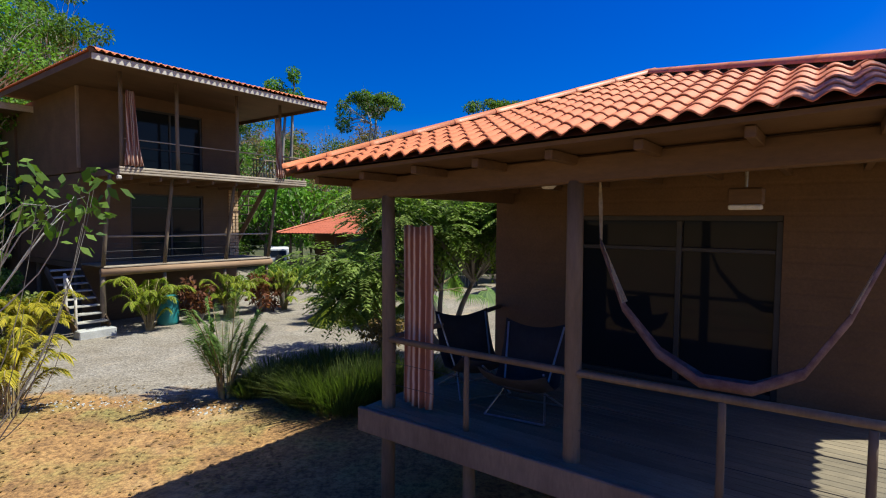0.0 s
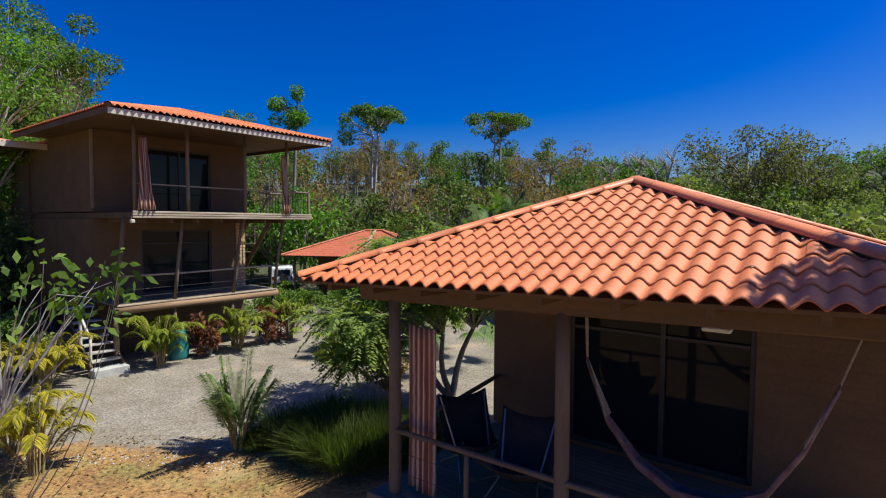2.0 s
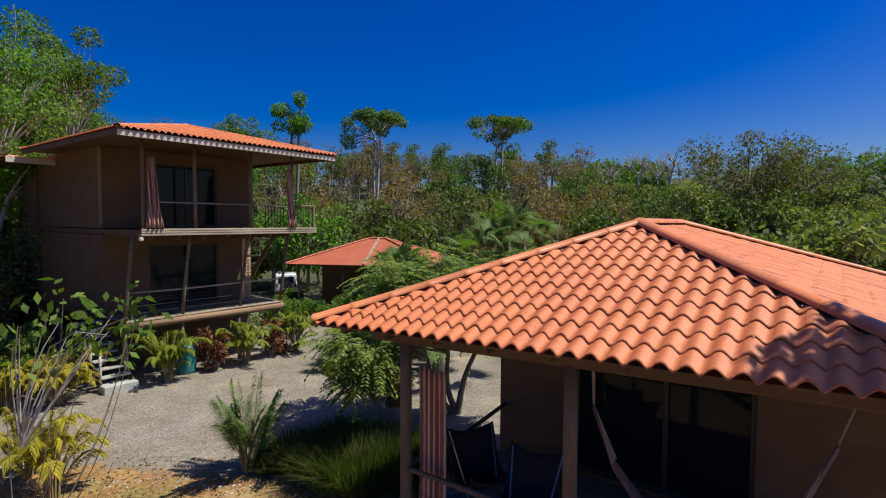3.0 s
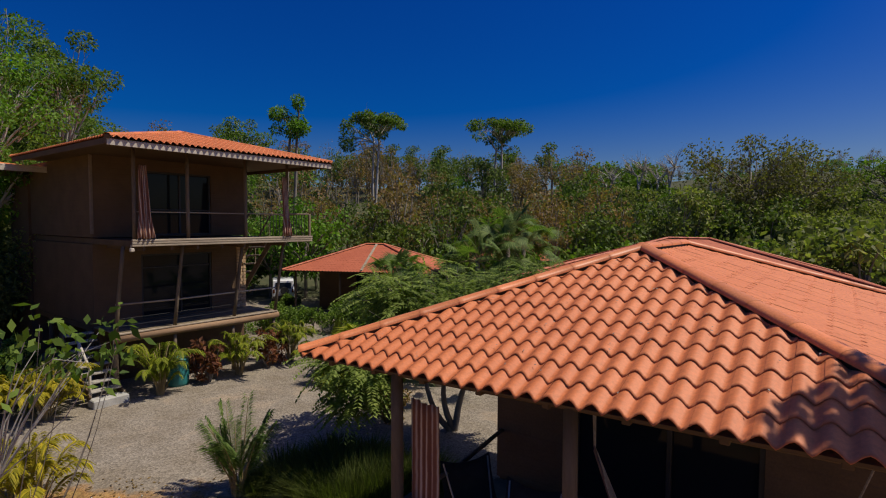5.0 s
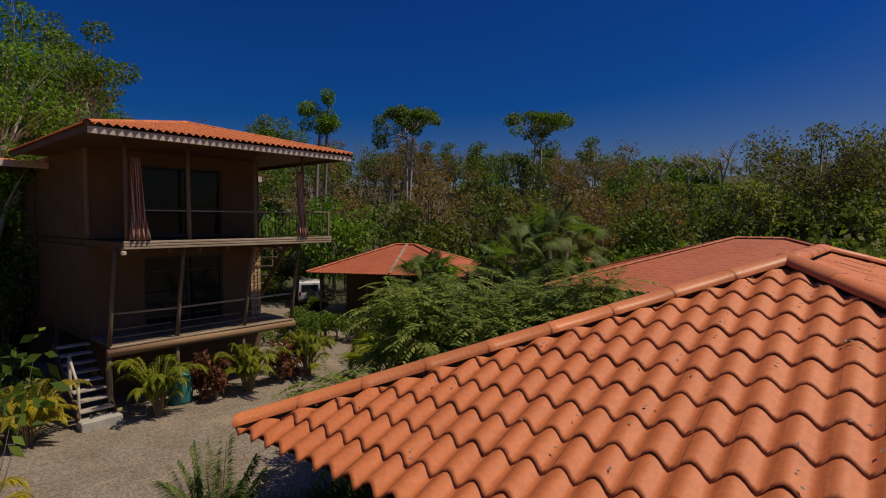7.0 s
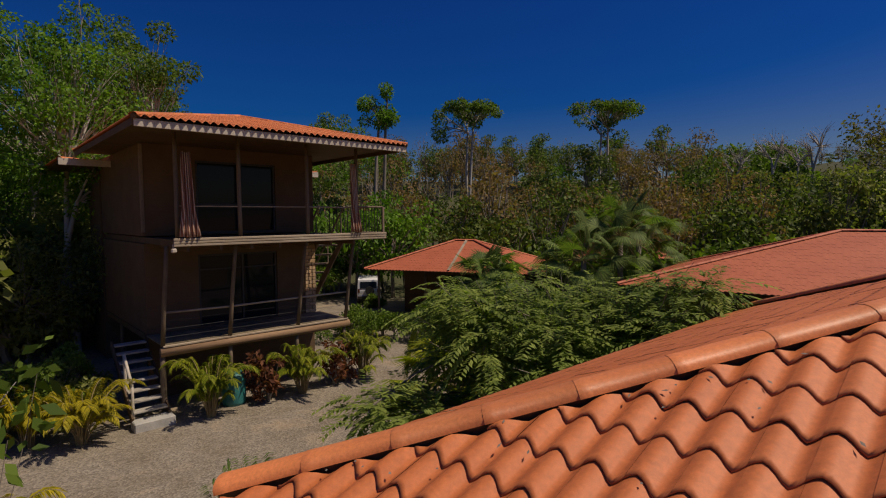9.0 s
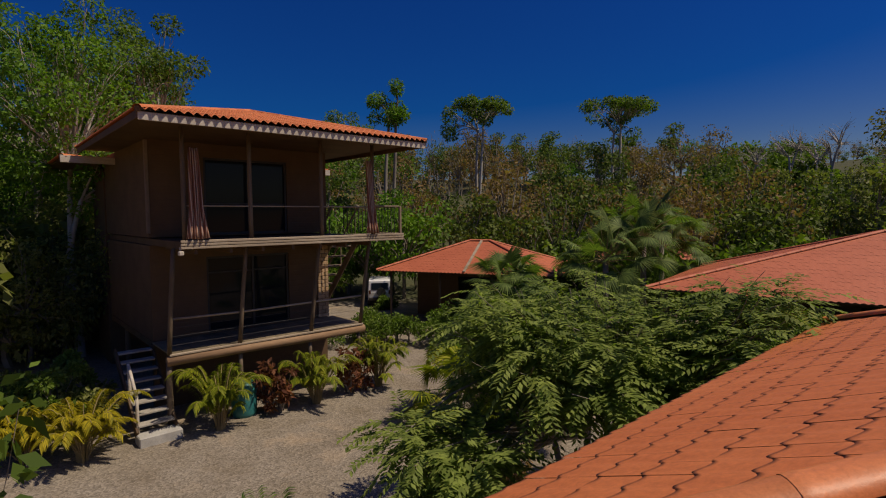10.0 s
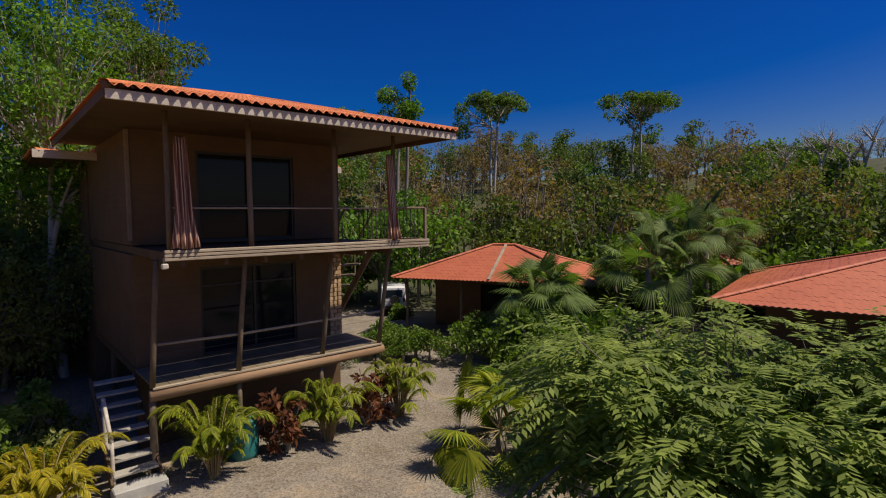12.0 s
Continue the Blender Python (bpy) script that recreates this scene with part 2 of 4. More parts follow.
def height(x, y):
    h = 10.5 * smooth01(34, 95, y + 0.25 * abs(x - 5)) + 5.0 * smooth01(95, 260, y)
    h += 3.0 * smooth01(16, 60, -x) + 2.5 * smooth01(14, 60, x)
    h += 0.10 * noise.noise((x * 0.25, y * 0.25, 0.3)) * smooth01(2, 8, abs(x + 9) + abs(y - 13.5))
    return h


# ---- ground ----
def ground_sheet():
    xs = np.concatenate([np.linspace(-900, -60, 9), np.linspace(-40, -14, 10), np.linspace(-13, 7, 61), np.linspace(9, 40, 12), np.linspace(60, 900, 9)])
    ys = np.concatenate([np.linspace(-600, -40, 6), np.linspace(-25, 1, 8), np.linspace(1.5, 28, 80), np.linspace(30, 100, 24), np.linspace(115, 1500, 14)])
    g = Geo()
    n = len(xs)
    g.add([(x, y, height(x, y)) for y in ys for x in xs],
          [(j * n + i, j * n + i + 1, (j + 1) * n + i + 1, (j + 1) * n + i) for j in range(len(ys) - 1) for i in range(n - 1)])
    return g


def ground_material():
    """Grey gravel on the drive, ochre dirt with dry leaves on the lawn in front, dark olive from about y = 31."""
    m, nt, b = nodes_of("gravel_and_dirt")
    pos = nt.nodes.new("ShaderNodeNewGeometry").outputs["Position"]
    sep = nt.nodes.new("ShaderNodeSeparateXYZ")
    nt.links.new(pos, sep.inputs[0])

    def math_node(op, a, c):
        n = nt.nodes.new("ShaderNodeMath")
        n.operation = op
        for s, v in ((n.inputs[0], a), (n.inputs[1], c)):
            if isinstance(v, (int, float)):
                s.default_value = v
            else:
                nt.links.new(v, s)
        return n.outputs[0]

    wob = math_node("MULTIPLY", math_node("SUBTRACT", tex_noise(nt, 0.7, 4, 0.65, None, "World"), 0.5), 3.2)
    y2 = math_node("ADD", sep.outputs["Y"], wob)
    vor = nt.nodes.new("ShaderNodeTexVoronoi")
    vor.inputs["Scale"].default_value = 28
    nt.links.new(pos, vor.inputs["Vector"])
    stones = ramp(nt, vor.outputs["Color"], [(0.1, (0.15, 0.125, 0.095)), (0.9, (0.33, 0.28, 0.22))])
    broad = ramp(nt, tex_noise(nt, 0.9, 5, 0.65, None, "World"), [(0.3, (0.8, 0.75, 0.68)), (0.65, (1.08, 1.08, 1.1))])
    gravel = mix(nt, stones, broad, 1.0, "MULTIPLY")
    dirt = ramp(nt, tex_noise(nt, 1.6, 6, 0.7, None, "World"), [(0.28, (0.15, 0.08, 0.032)), (0.5, (0.35, 0.19, 0.068)), (0.72, (0.46, 0.28, 0.105))])
    green = ramp(nt, tex_noise(nt, 0.8, 4, 0.6, None, "World"), [(0.48, (0, 0, 0)), (0.66, (0.7, 0.7, 0.7))])
    dirt = mix(nt, dirt, (0.15, 0.17, 0.045), green)
    litter = ramp(nt, tex_noise(nt, 14, 5, 0.75, None, "World"), [(0.38, (0.35, 0.31, 0.26)), (0.58, (1.15, 1.12, 1.05))])
    dirt = mix(nt, dirt, litter, 0.9, "MULTIPLY")
    edge = math_node("MULTIPLY", math_node("SUBTRACT", y2, 8.9), 2.2)
    fac = nt.nodes.new("ShaderNodeClamp")
    nt.links.new(edge, fac.inputs[0])
    c = mix(nt, dirt, gravel, fac.outputs[0])
    patch = math_node("MULTIPLY", math_node("SUBTRACT", tex_noise(nt, 0.45, 4, 0.6, None, "World"), 0.56), 6)
    pc = nt.nodes.new("ShaderNodeClamp")
    nt.links.new(patch, pc.inputs[0])
    c = mix(nt, c, (0.47, 0.31, 0.16), math_node("MULTIPLY", pc.outputs[0], 0.55))
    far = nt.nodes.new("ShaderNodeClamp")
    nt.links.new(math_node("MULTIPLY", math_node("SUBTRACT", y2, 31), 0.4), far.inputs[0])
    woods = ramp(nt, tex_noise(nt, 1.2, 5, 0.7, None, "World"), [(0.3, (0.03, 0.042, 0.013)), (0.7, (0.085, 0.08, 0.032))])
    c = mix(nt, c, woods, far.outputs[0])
    nt.links.new(c, b.inputs["Base Color"])
    b.inputs["Roughness"].default_value = 0.95
    bump(nt, b, vor.outputs["Distance"], 0.5, 0.02)
    return m


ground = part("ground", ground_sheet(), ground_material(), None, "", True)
tagged(ground, "grey gravel drive and ochre dirt with dry leaves", "ground", kind="structure")


# ---- roofs of stepped wavy tiles ----
WAVE, STEP, LIFT, CREST = 0.165, 0.23, 0.012, 0.0165
SCALLOP = 0.025


def wave(x):
    a = 2 * math.pi * x / WAVE
    return CREST * (math.sin(a) + 0.1 * math.cos(2 * a) - 0.06 * math.sin(3 * a))


def tile_verts(n=8, flat=1.0):
    """One tile: a wave wide, a step long, its lower lip lifted over the next row."""
    g = Geo()
    L = STEP * 1.06
    rows = [(0.0, LIFT - 0.008), (0.0, LIFT), (0.03, LIFT + 0.001), (L, 0.0)]
    for y, z in rows:
        for i in range(n + 1):
            x = WAVE * i / n
            down = SCALLOP * (wave(x) / CREST - 1) if y < L else 0.0
            g.v.append((x, y + down, z * flat + wave(x) * flat))
    k = n + 1
    for r in range(len(rows) - 1):
        for i in range(n):
            g.f.append((r * k + i, r * k + i + 1, (r + 1) * k + i + 1, (r + 1) * k + i))
    return g


def facet_frame(a, b, top):
    """Matrix of a roof face: x along the eave from a to b, y up the slope, z out."""
    a, b, top = Vector(a), Vector(b), Vector(top)
    x = (b - a).normalized()
    z = x.cross(top - a).normalized()
    if z.z < 0:
        z = -z
    y = z.cross(x)
    return Matrix.Translation(a) @ Matrix((x, y, z)).transposed().to_4x4()


def clip(me, planes, name, material):
    """A copy of a tile cut off at planes (point, outward normal); None when nothing is left."""
    bm = bmesh.new()
    bm.from_mesh(me)
    for co, no in planes:
        bmesh.ops.bisect_plane(bm, geom=bm.verts[:] + bm.edges[:] + bm.faces[:], plane_co=co, plane_no=no, clear_outer=True)
    if not bm.faces:
        bm.free()
        return None
    out = bpy.data.meshes.new(name)
    bm.to_mesh(out)
    bm.free()
    out.materials.append(material)
    return out


def tiled_face(roof, poly, material, pieces=True, gap=0.07, flat=1.0):
    """Tiles on one face; poly: eave start, eave end, then the upper corners, in the roof's own axes."""
    m = facet_frame(poly[0], poly[1], poly[2])
    inv = m.inverted()
    loc = [inv @ Vector(p) for p in poly]
    width, high = loc[1].x, max(p.y for p in loc)
    cuts = []
    for i in range(1, len(loc)):
        p, q = loc[i], loc[(i + 1) % len(loc)]
        e = q - p
        no = Vector((e.y, -e.x, 0)).normalized()
        cuts.append((p - no * gap, no))
    geo = tile_verts(8, flat)
    me = geo.mesh("tile", material, True)
    rest = Geo()
    for r in range(int(high / STEP) + 1):
        for c in range(int(width / WAVE) + 1):
            o = Vector((c * WAVE, r * STEP - 0.02, 0.0))
            corners = [o + Vector(d) for d in ((0, 0, 0), (WAVE, 0, 0), (0, STEP, 0), (WAVE, STEP, 0))]
            side = [max((p - co).dot(no) for p in corners) for co, no in cuts]
            if min(min((p - co).dot(no) for p in corners) for co, no in cuts) == 0 or any(min((p - co).dot(no) for p in corners) > 0 for co, no in cuts):
                continue
            use = me
            if max(side) > 0:
                use = clip(me, [(co - o, no) for co, no in cuts], "tile", material)
                if use is None:
                    continue
                if use.polygons:
                    use.polygons.foreach_set("use_smooth", [True] * len(use.polygons))
            tilt = Matrix.Rotation(random.uniform(-0.002, 0.002), 4, "X")
            place = m @ Matrix.Translation(o + Vector((0, 0, random.uniform(-0.002, 0.002)))) @ tilt
            if pieces:
                t = part("tile", use, None, roof)
                t.matrix_local = place
            else:
                rest.add([place @ v.co for v in use.vertices], [tuple(p.vertices) for p in use.polygons])
    if not pieces:
        tagged(part("tile_field", rest, material, roof, "", True), kind="stuff")


def cap_run(roof, a, b, material, length=0.44, r=0.075):
    """Ridge caps laid end over end from a up to b."""
    a, b = Vector(a), Vector(b)
    d = (b - a).normalized()
    side = d.cross(Vector((0, 0, 1))).normalized()
    upv = side.cross(d)
    n = max(1, round((b - a).length / length))
    part("bedding", Geo().tube([a - upv * 0.02, b - upv * 0.02], 0.058, 8), SOFFIT, roof)
    step = (b - a).length / n
    for i in range(n):
        g = Geo()
        for s, rad in ((0.0, r * 1.03), (0.05, r * 1.03), (0.052, r * 1.01), (step + 0.04, r * 0.99)):
            for k in range(9):
                th = math.pi * (k / 8) * 1.1 - 0.05 * math.pi
                g.v.append(tuple(d * s + side * (math.cos(th) * rad * 1.15) + upv * (math.sin(th) * rad * 0.68)))
        for j in range(3):
            for k in range(8):
                g.f.append((j * 9 + k, j * 9 + k + 1, (j + 1) * 9 + k + 1, (j + 1) * 9 + k))
        c = part("ridge_cap", g, material, roof, "", True)
        c.location = a + d * (i * step) + upv * 0.01


def hip_roof(house, w, d, rise, pieces=("front",), hx=None, hy=None, mat=TILE, cap=CAP, bold=1.0):
    """A hipped roof over x 0..w, y 0..d, eaves at z = 0; hx, hy: how far the ridge's ends lie inside the eaves."""
    roof = part("roof", Geo().box((w / 2, d / 2, -0.06), (w - 0.1, d - 0.1, 0.03)), SOFFIT, house)
    hx, hy = hx or min(w, d) / 2, hy or min(w, d) / 2
    A, B, C, D = (0, 0, 0), (w, 0, 0), (w, d, 0), (0, d, 0)
    if w > d:
        p, q = (hx, d / 2, rise), (w - hx, d / 2, rise)
        faces = {"front": (A, B, q, p), "right": (B, C, q), "back": (C, D, p, q), "left": (D, A, p)}
        hips = [(A, p), (B, q), (C, q), (D, p), (p, q)]
    else:
        p, q = (w / 2, hy, rise), (w / 2, d - hy, rise)
        faces = {"front": (A, B, p), "right": (B, C, q, p), "back": (C, D, q), "left": (D, A, p, q)}
        hips = [(A, p), (B, p), (C, q), (D, q), (p, q)]
    under = Geo()
    for f in faces.values():
        under.add([Vector(v) - Vector((0, 0, 0.04)) for v in f], [tuple(range(len(f)))])
    part("underlay", under, SOFFIT, roof)
    for k, f in faces.items():
        tiled_face(roof, f, mat, k in pieces, 0.085, 0.05 if mat is TILE_FAR else 0.25 if k == "right" else 0.2 if k == "left" and pieces else bold)
    for a, b in hips:
        if (Vector(a) - Vector(b)).length > 0.05:
            cap_run(roof, a, b, cap)
    return roof


# ---- the cabin with the porch ----
CABIN = frame_of((-1.55, 5.25), (0.80, -0.60))
E_Z = 3.57
FL = 1.17


def round_post(name, parent, base, top, r=0.06, mat=LOG, label=""):
    b, t = Vector(base), Vector(top)
    k = min(0.012, 0.004 * (t - b).length)
    mid = (b + t) / 2 + Vector((random.uniform(-k, k), random.uniform(-k, k), 0))
    return part(name, Geo().tube([b, b.lerp(mid, 0.5), mid, mid.lerp(t, 0.5), t], [r * 1.08, r * 1.02, r, r * 0.97, r * 0.93], 10), mat, parent, label, True)


cabin = thing("cabin", CABIN, "single-storey ochre cabin with clay-tiled hip roof and raised timber porch", "cabin")
roof1 = hip_roof(cabin, 5.5, 7.2, 0.99, ("front",), hy=2.65)
roof1.matrix_local = Matrix.Translation((0, 0, E_Z - 0.03)) @ Matrix.Rotation(-0.034, 4, "Y")


def wall_with_hole(x0, x1, z0, z1, hx0, hx1, hz0, hz1, y, t=0.15):
    """A wall in the plane y, t thick behind it, with one opening through it."""
    g = Geo()
    hz0 = max(hz0, z0 + 0.03)
    ring = [(x0, z0), (x1, z0), (x1, z1), (x0, z1), (hx0, hz0), (hx1, hz0), (hx1, hz1), (hx0, hz1)]
    vs = [(x, y, z) for x, z in ring] + [(x, y + t, z) for x, z in ring]
    fs = []
    for k in range(4):
        n = (k + 1) % 4
        fs += [(k, n, 4 + n, 4 + k), (8 + n, 8 + k, 12 + k, 12 + n), (n, k, 8 + k, 8 + n), (4 + k, 4 + n, 12 + n, 12 + k)]
    return g.add(vs, fs)


def glazed_door(parent, x0, x1, z0, z1, y, name="sliding_door", transom=0.0):
    """Sliding glass door: dark frame, panes set back, a meeting stile and a transom bar."""
    door = part(name, Geo().box(((x0 + x1) / 2, y + 0.07, z1 - 0.03), (x1 - x0, 0.09, 0.06), None, 0.006), DARK, parent, "dark-framed sliding glass door")
    xm = (x0 + x1) / 2 + 0.1
    for x in (x0 + 0.03, xm, x1 - 0.03):
        part("stile", Geo().box((x, y + 0.075, (z0 + z1) / 2 - 0.03), (0.06, 0.085, z1 - z0 - 0.06), None, 0.006), DARK, door)
    part("rail", Geo().box(((x0 + x1) / 2, y + 0.07, z0 + 0.03), (x1 - x0 - 0.12, 0.08, 0.06), None, 0.006), DARK, door)
    if transom:
        part("transom", Geo().box(((x0 + x1) / 2, y + 0.074, transom), (x1 - x0 - 0.12, 0.07, 0.05), None, 0.006), DARK, door)
    for a, b, dy in ((x0 + 0.06, xm - 0.03, 0.075), (xm + 0.03, x1 - 0.06, 0.095)):
        part("pane", Geo().box(((a + b) / 2, y + dy, (z0 + z1) / 2), (b - a, 0.008, z1 - z0 - 0.1)), GLASS_M, door)
    return door


# cabin body and porch
BY = 3.1
part("wall", wall_with_hole(0.56, 5.3, FL, E_Z + 0.1, 1.74, 3.93, FL, 3.13, BY), PLASTER, cabin, "ochre painted front wall")
part("wall", Geo().box((0.635, 4.95, (FL + E_Z) / 2 - 0.04), (0.15, 3.4, E_Z - FL - 0.08)), PLASTER, cabin)
part("wall", Geo().box((5.225, 4.95, (FL + E_Z) / 2 + 0.05), (0.15, 3.4, E_Z - FL + 0.1)), PLASTER, cabin)
part("wall", Geo().box((2.93, 6.625, (FL + E_Z) / 2 - 0.04), (4.74, 0.15, E_Z - FL - 0.08)), PLASTER, cabin)
glazed_door(cabin, 1.74, 3.93, FL + 0.03, 3.13, BY, transom=2.75)
part("inner_curtain", Geo().add([(2.5 + 0.02 * i, BY + 0.2 + 0.02 * (i % 2), z) for i in range(8) for z in (FL + 0.05, 2.7)], [(2 * i, 2 * i + 2, 2 * i + 3, 2 * i + 1) for i in range(7)]), FASCIA, cabin, "pale curtain behind the glass")
# narrow deck boards run along the porch
for i in range(26):
    part("plank", Geo().box((2.92, 0.56 + i * 0.098, FL - 0.02), (4.66, 0.09 + 0.004 * (i % 3), 0.04), None, 0.004), DECK, cabin)
part("rim_beam", Geo().box((2.92, 0.48, FL - 0.12), (4.75, 0.06, 0.24), None, 0.01), WOOD, cabin, "weathered front rim beam")
part("rim_beam", Geo().box((0.58, 1.8, FL - 0.14), (0.06, 2.5, 0.2), None, 0.01), WOOD, cabin)
part("rim_beam", Geo().box((5.25, 1.8, FL - 0.14), (0.06, 2.5, 0.2), None, 0.01), WOOD, cabin)
for x in (0.79, 2.74, 5.2):
    round_post("post", cabin, (x, 0.64, -0.05), (x, 0.64, E_Z - 0.3 + 0.034 * x), 0.068)
for x, y in ((1.76, 0.62), (3.8, 0.62)):
    round_post("stilt", cabin, (x, y + 0.05, -0.05), (x, y + 0.05, FL - 0.04), 0.06)
for x, y in ((0.7, 3.2), (2.7, 3.2), (4.7, 3.2), (0.7, 6.4), (4.7, 6.4)):
    round_post("stilt", cabin, (x, y, -0.05), (x, y, FL - 0.04), 0.07)
part("house_floor", Geo().box((2.73, 4.95, FL - 0.1), (4.3, 3.6, 0.16)), SOFFIT, cabin)
part("beam", Geo().box((2.75, 0.64, E_Z - 0.125), (4.9, 0.1, 0.2), Matrix.Rotation(-0.034, 3, "Y"), 0.012), SOFFIT, cabin, "dark-stained porch beam")
part("beam", Geo().box((0.79, 1.9, E_Z - 0.19), (0.1, 2.38, 0.18), None, 0.012), SOFFIT, cabin)
for i in range(9):
    x = 0.3 + i * 0.61
    part("rafter", Geo().box((x, 1.6, E_Z - 0.145 + 0.034 * x), (0.06, 2.9, 0.07), None, 0.006), SOFFIT, cabin)
part("rail", Geo().tube([(0.79, 0.62, FL + 0.70), (2.74, 0.62, FL + 0.71), (5.2, 0.62, FL + 0.74)], 0.03, 10), LOG, cabin, "round peeled handrail", True)
part("rail", Geo().tube([(0.79, 0.62, FL + 0.70), (0.79, 1.8, FL + 0.7), (0.64, 3.08, FL + 0.70)], 0.03, 10), LOG, cabin, "", True)
for x in (1.76, 3.8, 4.58):
    round_post("baluster", cabin, (x, 0.62, FL), (x, 0.62, FL + 0.70), 0.026)
round_post("baluster", cabin, (0.79, 1.85, FL), (0.79, 1.85, FL + 0.68), 0.026)
for z in (FL + 0.25, FL + 0.47):
    part("wire", Geo().tube([(0.79, 0.62, z), (5.2, 0.62, z + 0.02)], 0.003, 5), DARK, cabin)


def draped(x0, x1, z0, z1, y, n=26, amp=0.035, flare=0.0, gather=1.0):
    """A hanging cloth in soft folds."""
    g = Geo()
    rows = 12
    for j in range(rows + 1):
        t = j / rows
        z = z1 + (z0 - z1) * t
        w = gather + (1 - gather) * t + flare * max(0, t - 0.7)
        xc = (x0 + x1) / 2
        for i in range(n + 1):
            s = i / n
            x = xc + (s - 0.5) * (x1 - x0) * w
            g.v.append((x, y + amp * math.sin(s * 26 + 0.6 * math.sin(3 * t)) * (0.6 + 0.4 * t), z + 0.01 * math.sin(s * 9)))
    k = n + 1
    g.f = [(j * k + i, j * k + i + 1, (j + 1) * k + i + 1, (j + 1) * k + i) for j in range(rows) for i in range(n)]
    return g


cur = part("porch_curtain", draped(-0.21, 0.21, 0, 1.80, 0), STRIPE, None, "", True)
cur.matrix_world = CABIN @ Matrix.Translation((1.05, 0.78, FL + 0.03)) @ Matrix.Rotation(-0.15, 4, "Z")
tagged(cur, "rust-red striped cloth hanging beside the porch post", "curtain")
cur.modifiers.new("thick", "SOLIDIFY").thickness = 0.006


def sling_chair(m):
    """Low folding chair: bent steel frame, black canvas sling."""
    ch = thing("folding_chair", m, "black canvas sling chair with thin steel legs on the porch", "chair", "porch chairs")
    for sx in (-0.3, 0.3):
        part("leg", Geo().tube([(sx, -0.28, 0.02), (sx * 0.7, 0.0, 0.22), (sx, 0.33, 0.82)], 0.011, 6), STEEL, ch)
        part("leg", Geo().tube([(sx, 0.30, 0.02), (sx * 0.7, 0.0, 0.22), (sx, -0.33, 0.50)], 0.011, 6), STEEL, ch)
    for y in (-0.28, 0.30):
        part("foot_bar", Geo().tube([(-0.3, y, 0.02), (0.3, y, 0.02)], 0.011, 6), STEEL, ch)
    g = Geo()
    prof = [(-0.36, 0.50), (-0.25, 0.40), (-0.1, 0.31), (0.06, 0.30), (0.18, 0.42), (0.27, 0.62), (0.34, 0.86)]
    for y, z in prof:
        for i in range(9):
            s = i / 8 - 0.5
            g.v.append((s * 0.66, y - 0.05 * (1 - 4 * s * s) * 0.2, z - 0.07 * (1 - 4 * s * s)))
    g.f = [(j * 9 + i, j * 9 + i + 1, (j + 1) * 9 + i + 1, (j + 1) * 9 + i) for j in range(len(prof) - 1) for i in range(8)]
    s = part("sling", g, BLACK, ch, "black canvas sling", True)
    s.modifiers.new("thick", "SOLIDIFY").thickness = 0.012
    return ch


chair = sling_chair(CABIN @ pose(1.2, 1.6, FL, 0, 0, 60))
copy_thing(chair, CABIN @ pose(1.95, 1.35, FL, 0, 0, 8))

# hammock slung under the porch ceiling
ham = thing("hammock", CABIN, "faded woven hammock slung across the porch on ropes", "hammock")
hp = [Vector((2.80, 1.05, 2.90)), Vector((3.0, 1.07, 2.38)), Vector((3.27, 1.1, 2.05)), Vector((3.58, 1.12, 1.88)), Vector((3.92, 1.14, 1.88)), Vector((4.22, 1.16, 2.04)), Vector((4.46, 1.18, 2.44)), Vector((4.66, 1.2, 2.95))]
g = Geo()
for j, p in enumerate(hp):
    t = j / (len(hp) - 1)
    w = 0.012 + 0.075 * math.sin(math.pi * t) ** 1.2
    for i in range(9):
        a = math.pi * (i / 8)
        g.v.append((p.x, p.y + w * math.cos(a), p.z - 0.55 * w * math.sin(a) + 0.03 * math.sin(5 * i)))
g.f = [(j * 9 + i, j * 9 + i + 1, (j + 1) * 9 + i + 1, (j + 1) * 9 + i) for j in range(len(hp) - 1) for i in range(8)]
hb = part("bed", g, HAMMOCK, ham, "", True)
hb.modifiers.new("thick", "SOLIDIFY").thickness = 0.01
for k in range(3):
    part("rope", Geo().tube([(2.78, 1.04, E_Z - 0.1), (2.78 + 0.01 * k, 1.05, 3.2), hp[0] + Vector((0, 0.01 * k - 0.01, 0))], 0.007, 5), ROPE, ham)
for k in range(5):
    part("cord", Geo().tube([hp[0], hp[1] + Vector((0, 0.03 * (k - 2), 0.02))], 0.006, 5), ROPE, ham)
    part("cord", Geo().tube([hp[7], hp[6] + Vector((0, 0.03 * (k - 2), 0.02))], 0.006, 5), ROPE, ham)
part("rope", Geo().tube([hp[7], (4.82, 1.2, E_Z - 0.1)], 0.008, 5), ROPE, ham)

lampb = thing("porch_lamp", CABIN @ pose(3.76, 1.7, E_Z - 0.36), "white boxy lamp on the porch ceiling", "lamp")
part("body", Geo().box((0, 0, 0.06), (0.26, 0.12, 0.14), None, 0.015), SOFFIT, lampb)
part("shade", Geo().box((0, -0.01, -0.03), (0.24, 0.12, 0.04), None, 0.01), WHITE, lampb)
part("stem", Geo().tube([(0, 0, 0.12), (0, 0, 0.27)], 0.012, 8), STEEL, lampb)
lampc = thing("porch_lamp", CABIN @ pose(2.1, 1.5, E_Z - 0.2), "small white round porch ceiling lamp", "lamp")
part("shade", Geo().tube([(0, 0, 0), (0, 0, 0.03), (0, 0, 0.06)], [0.05, 0.08, 0.08], 14), WHITE, lampc, "", True)
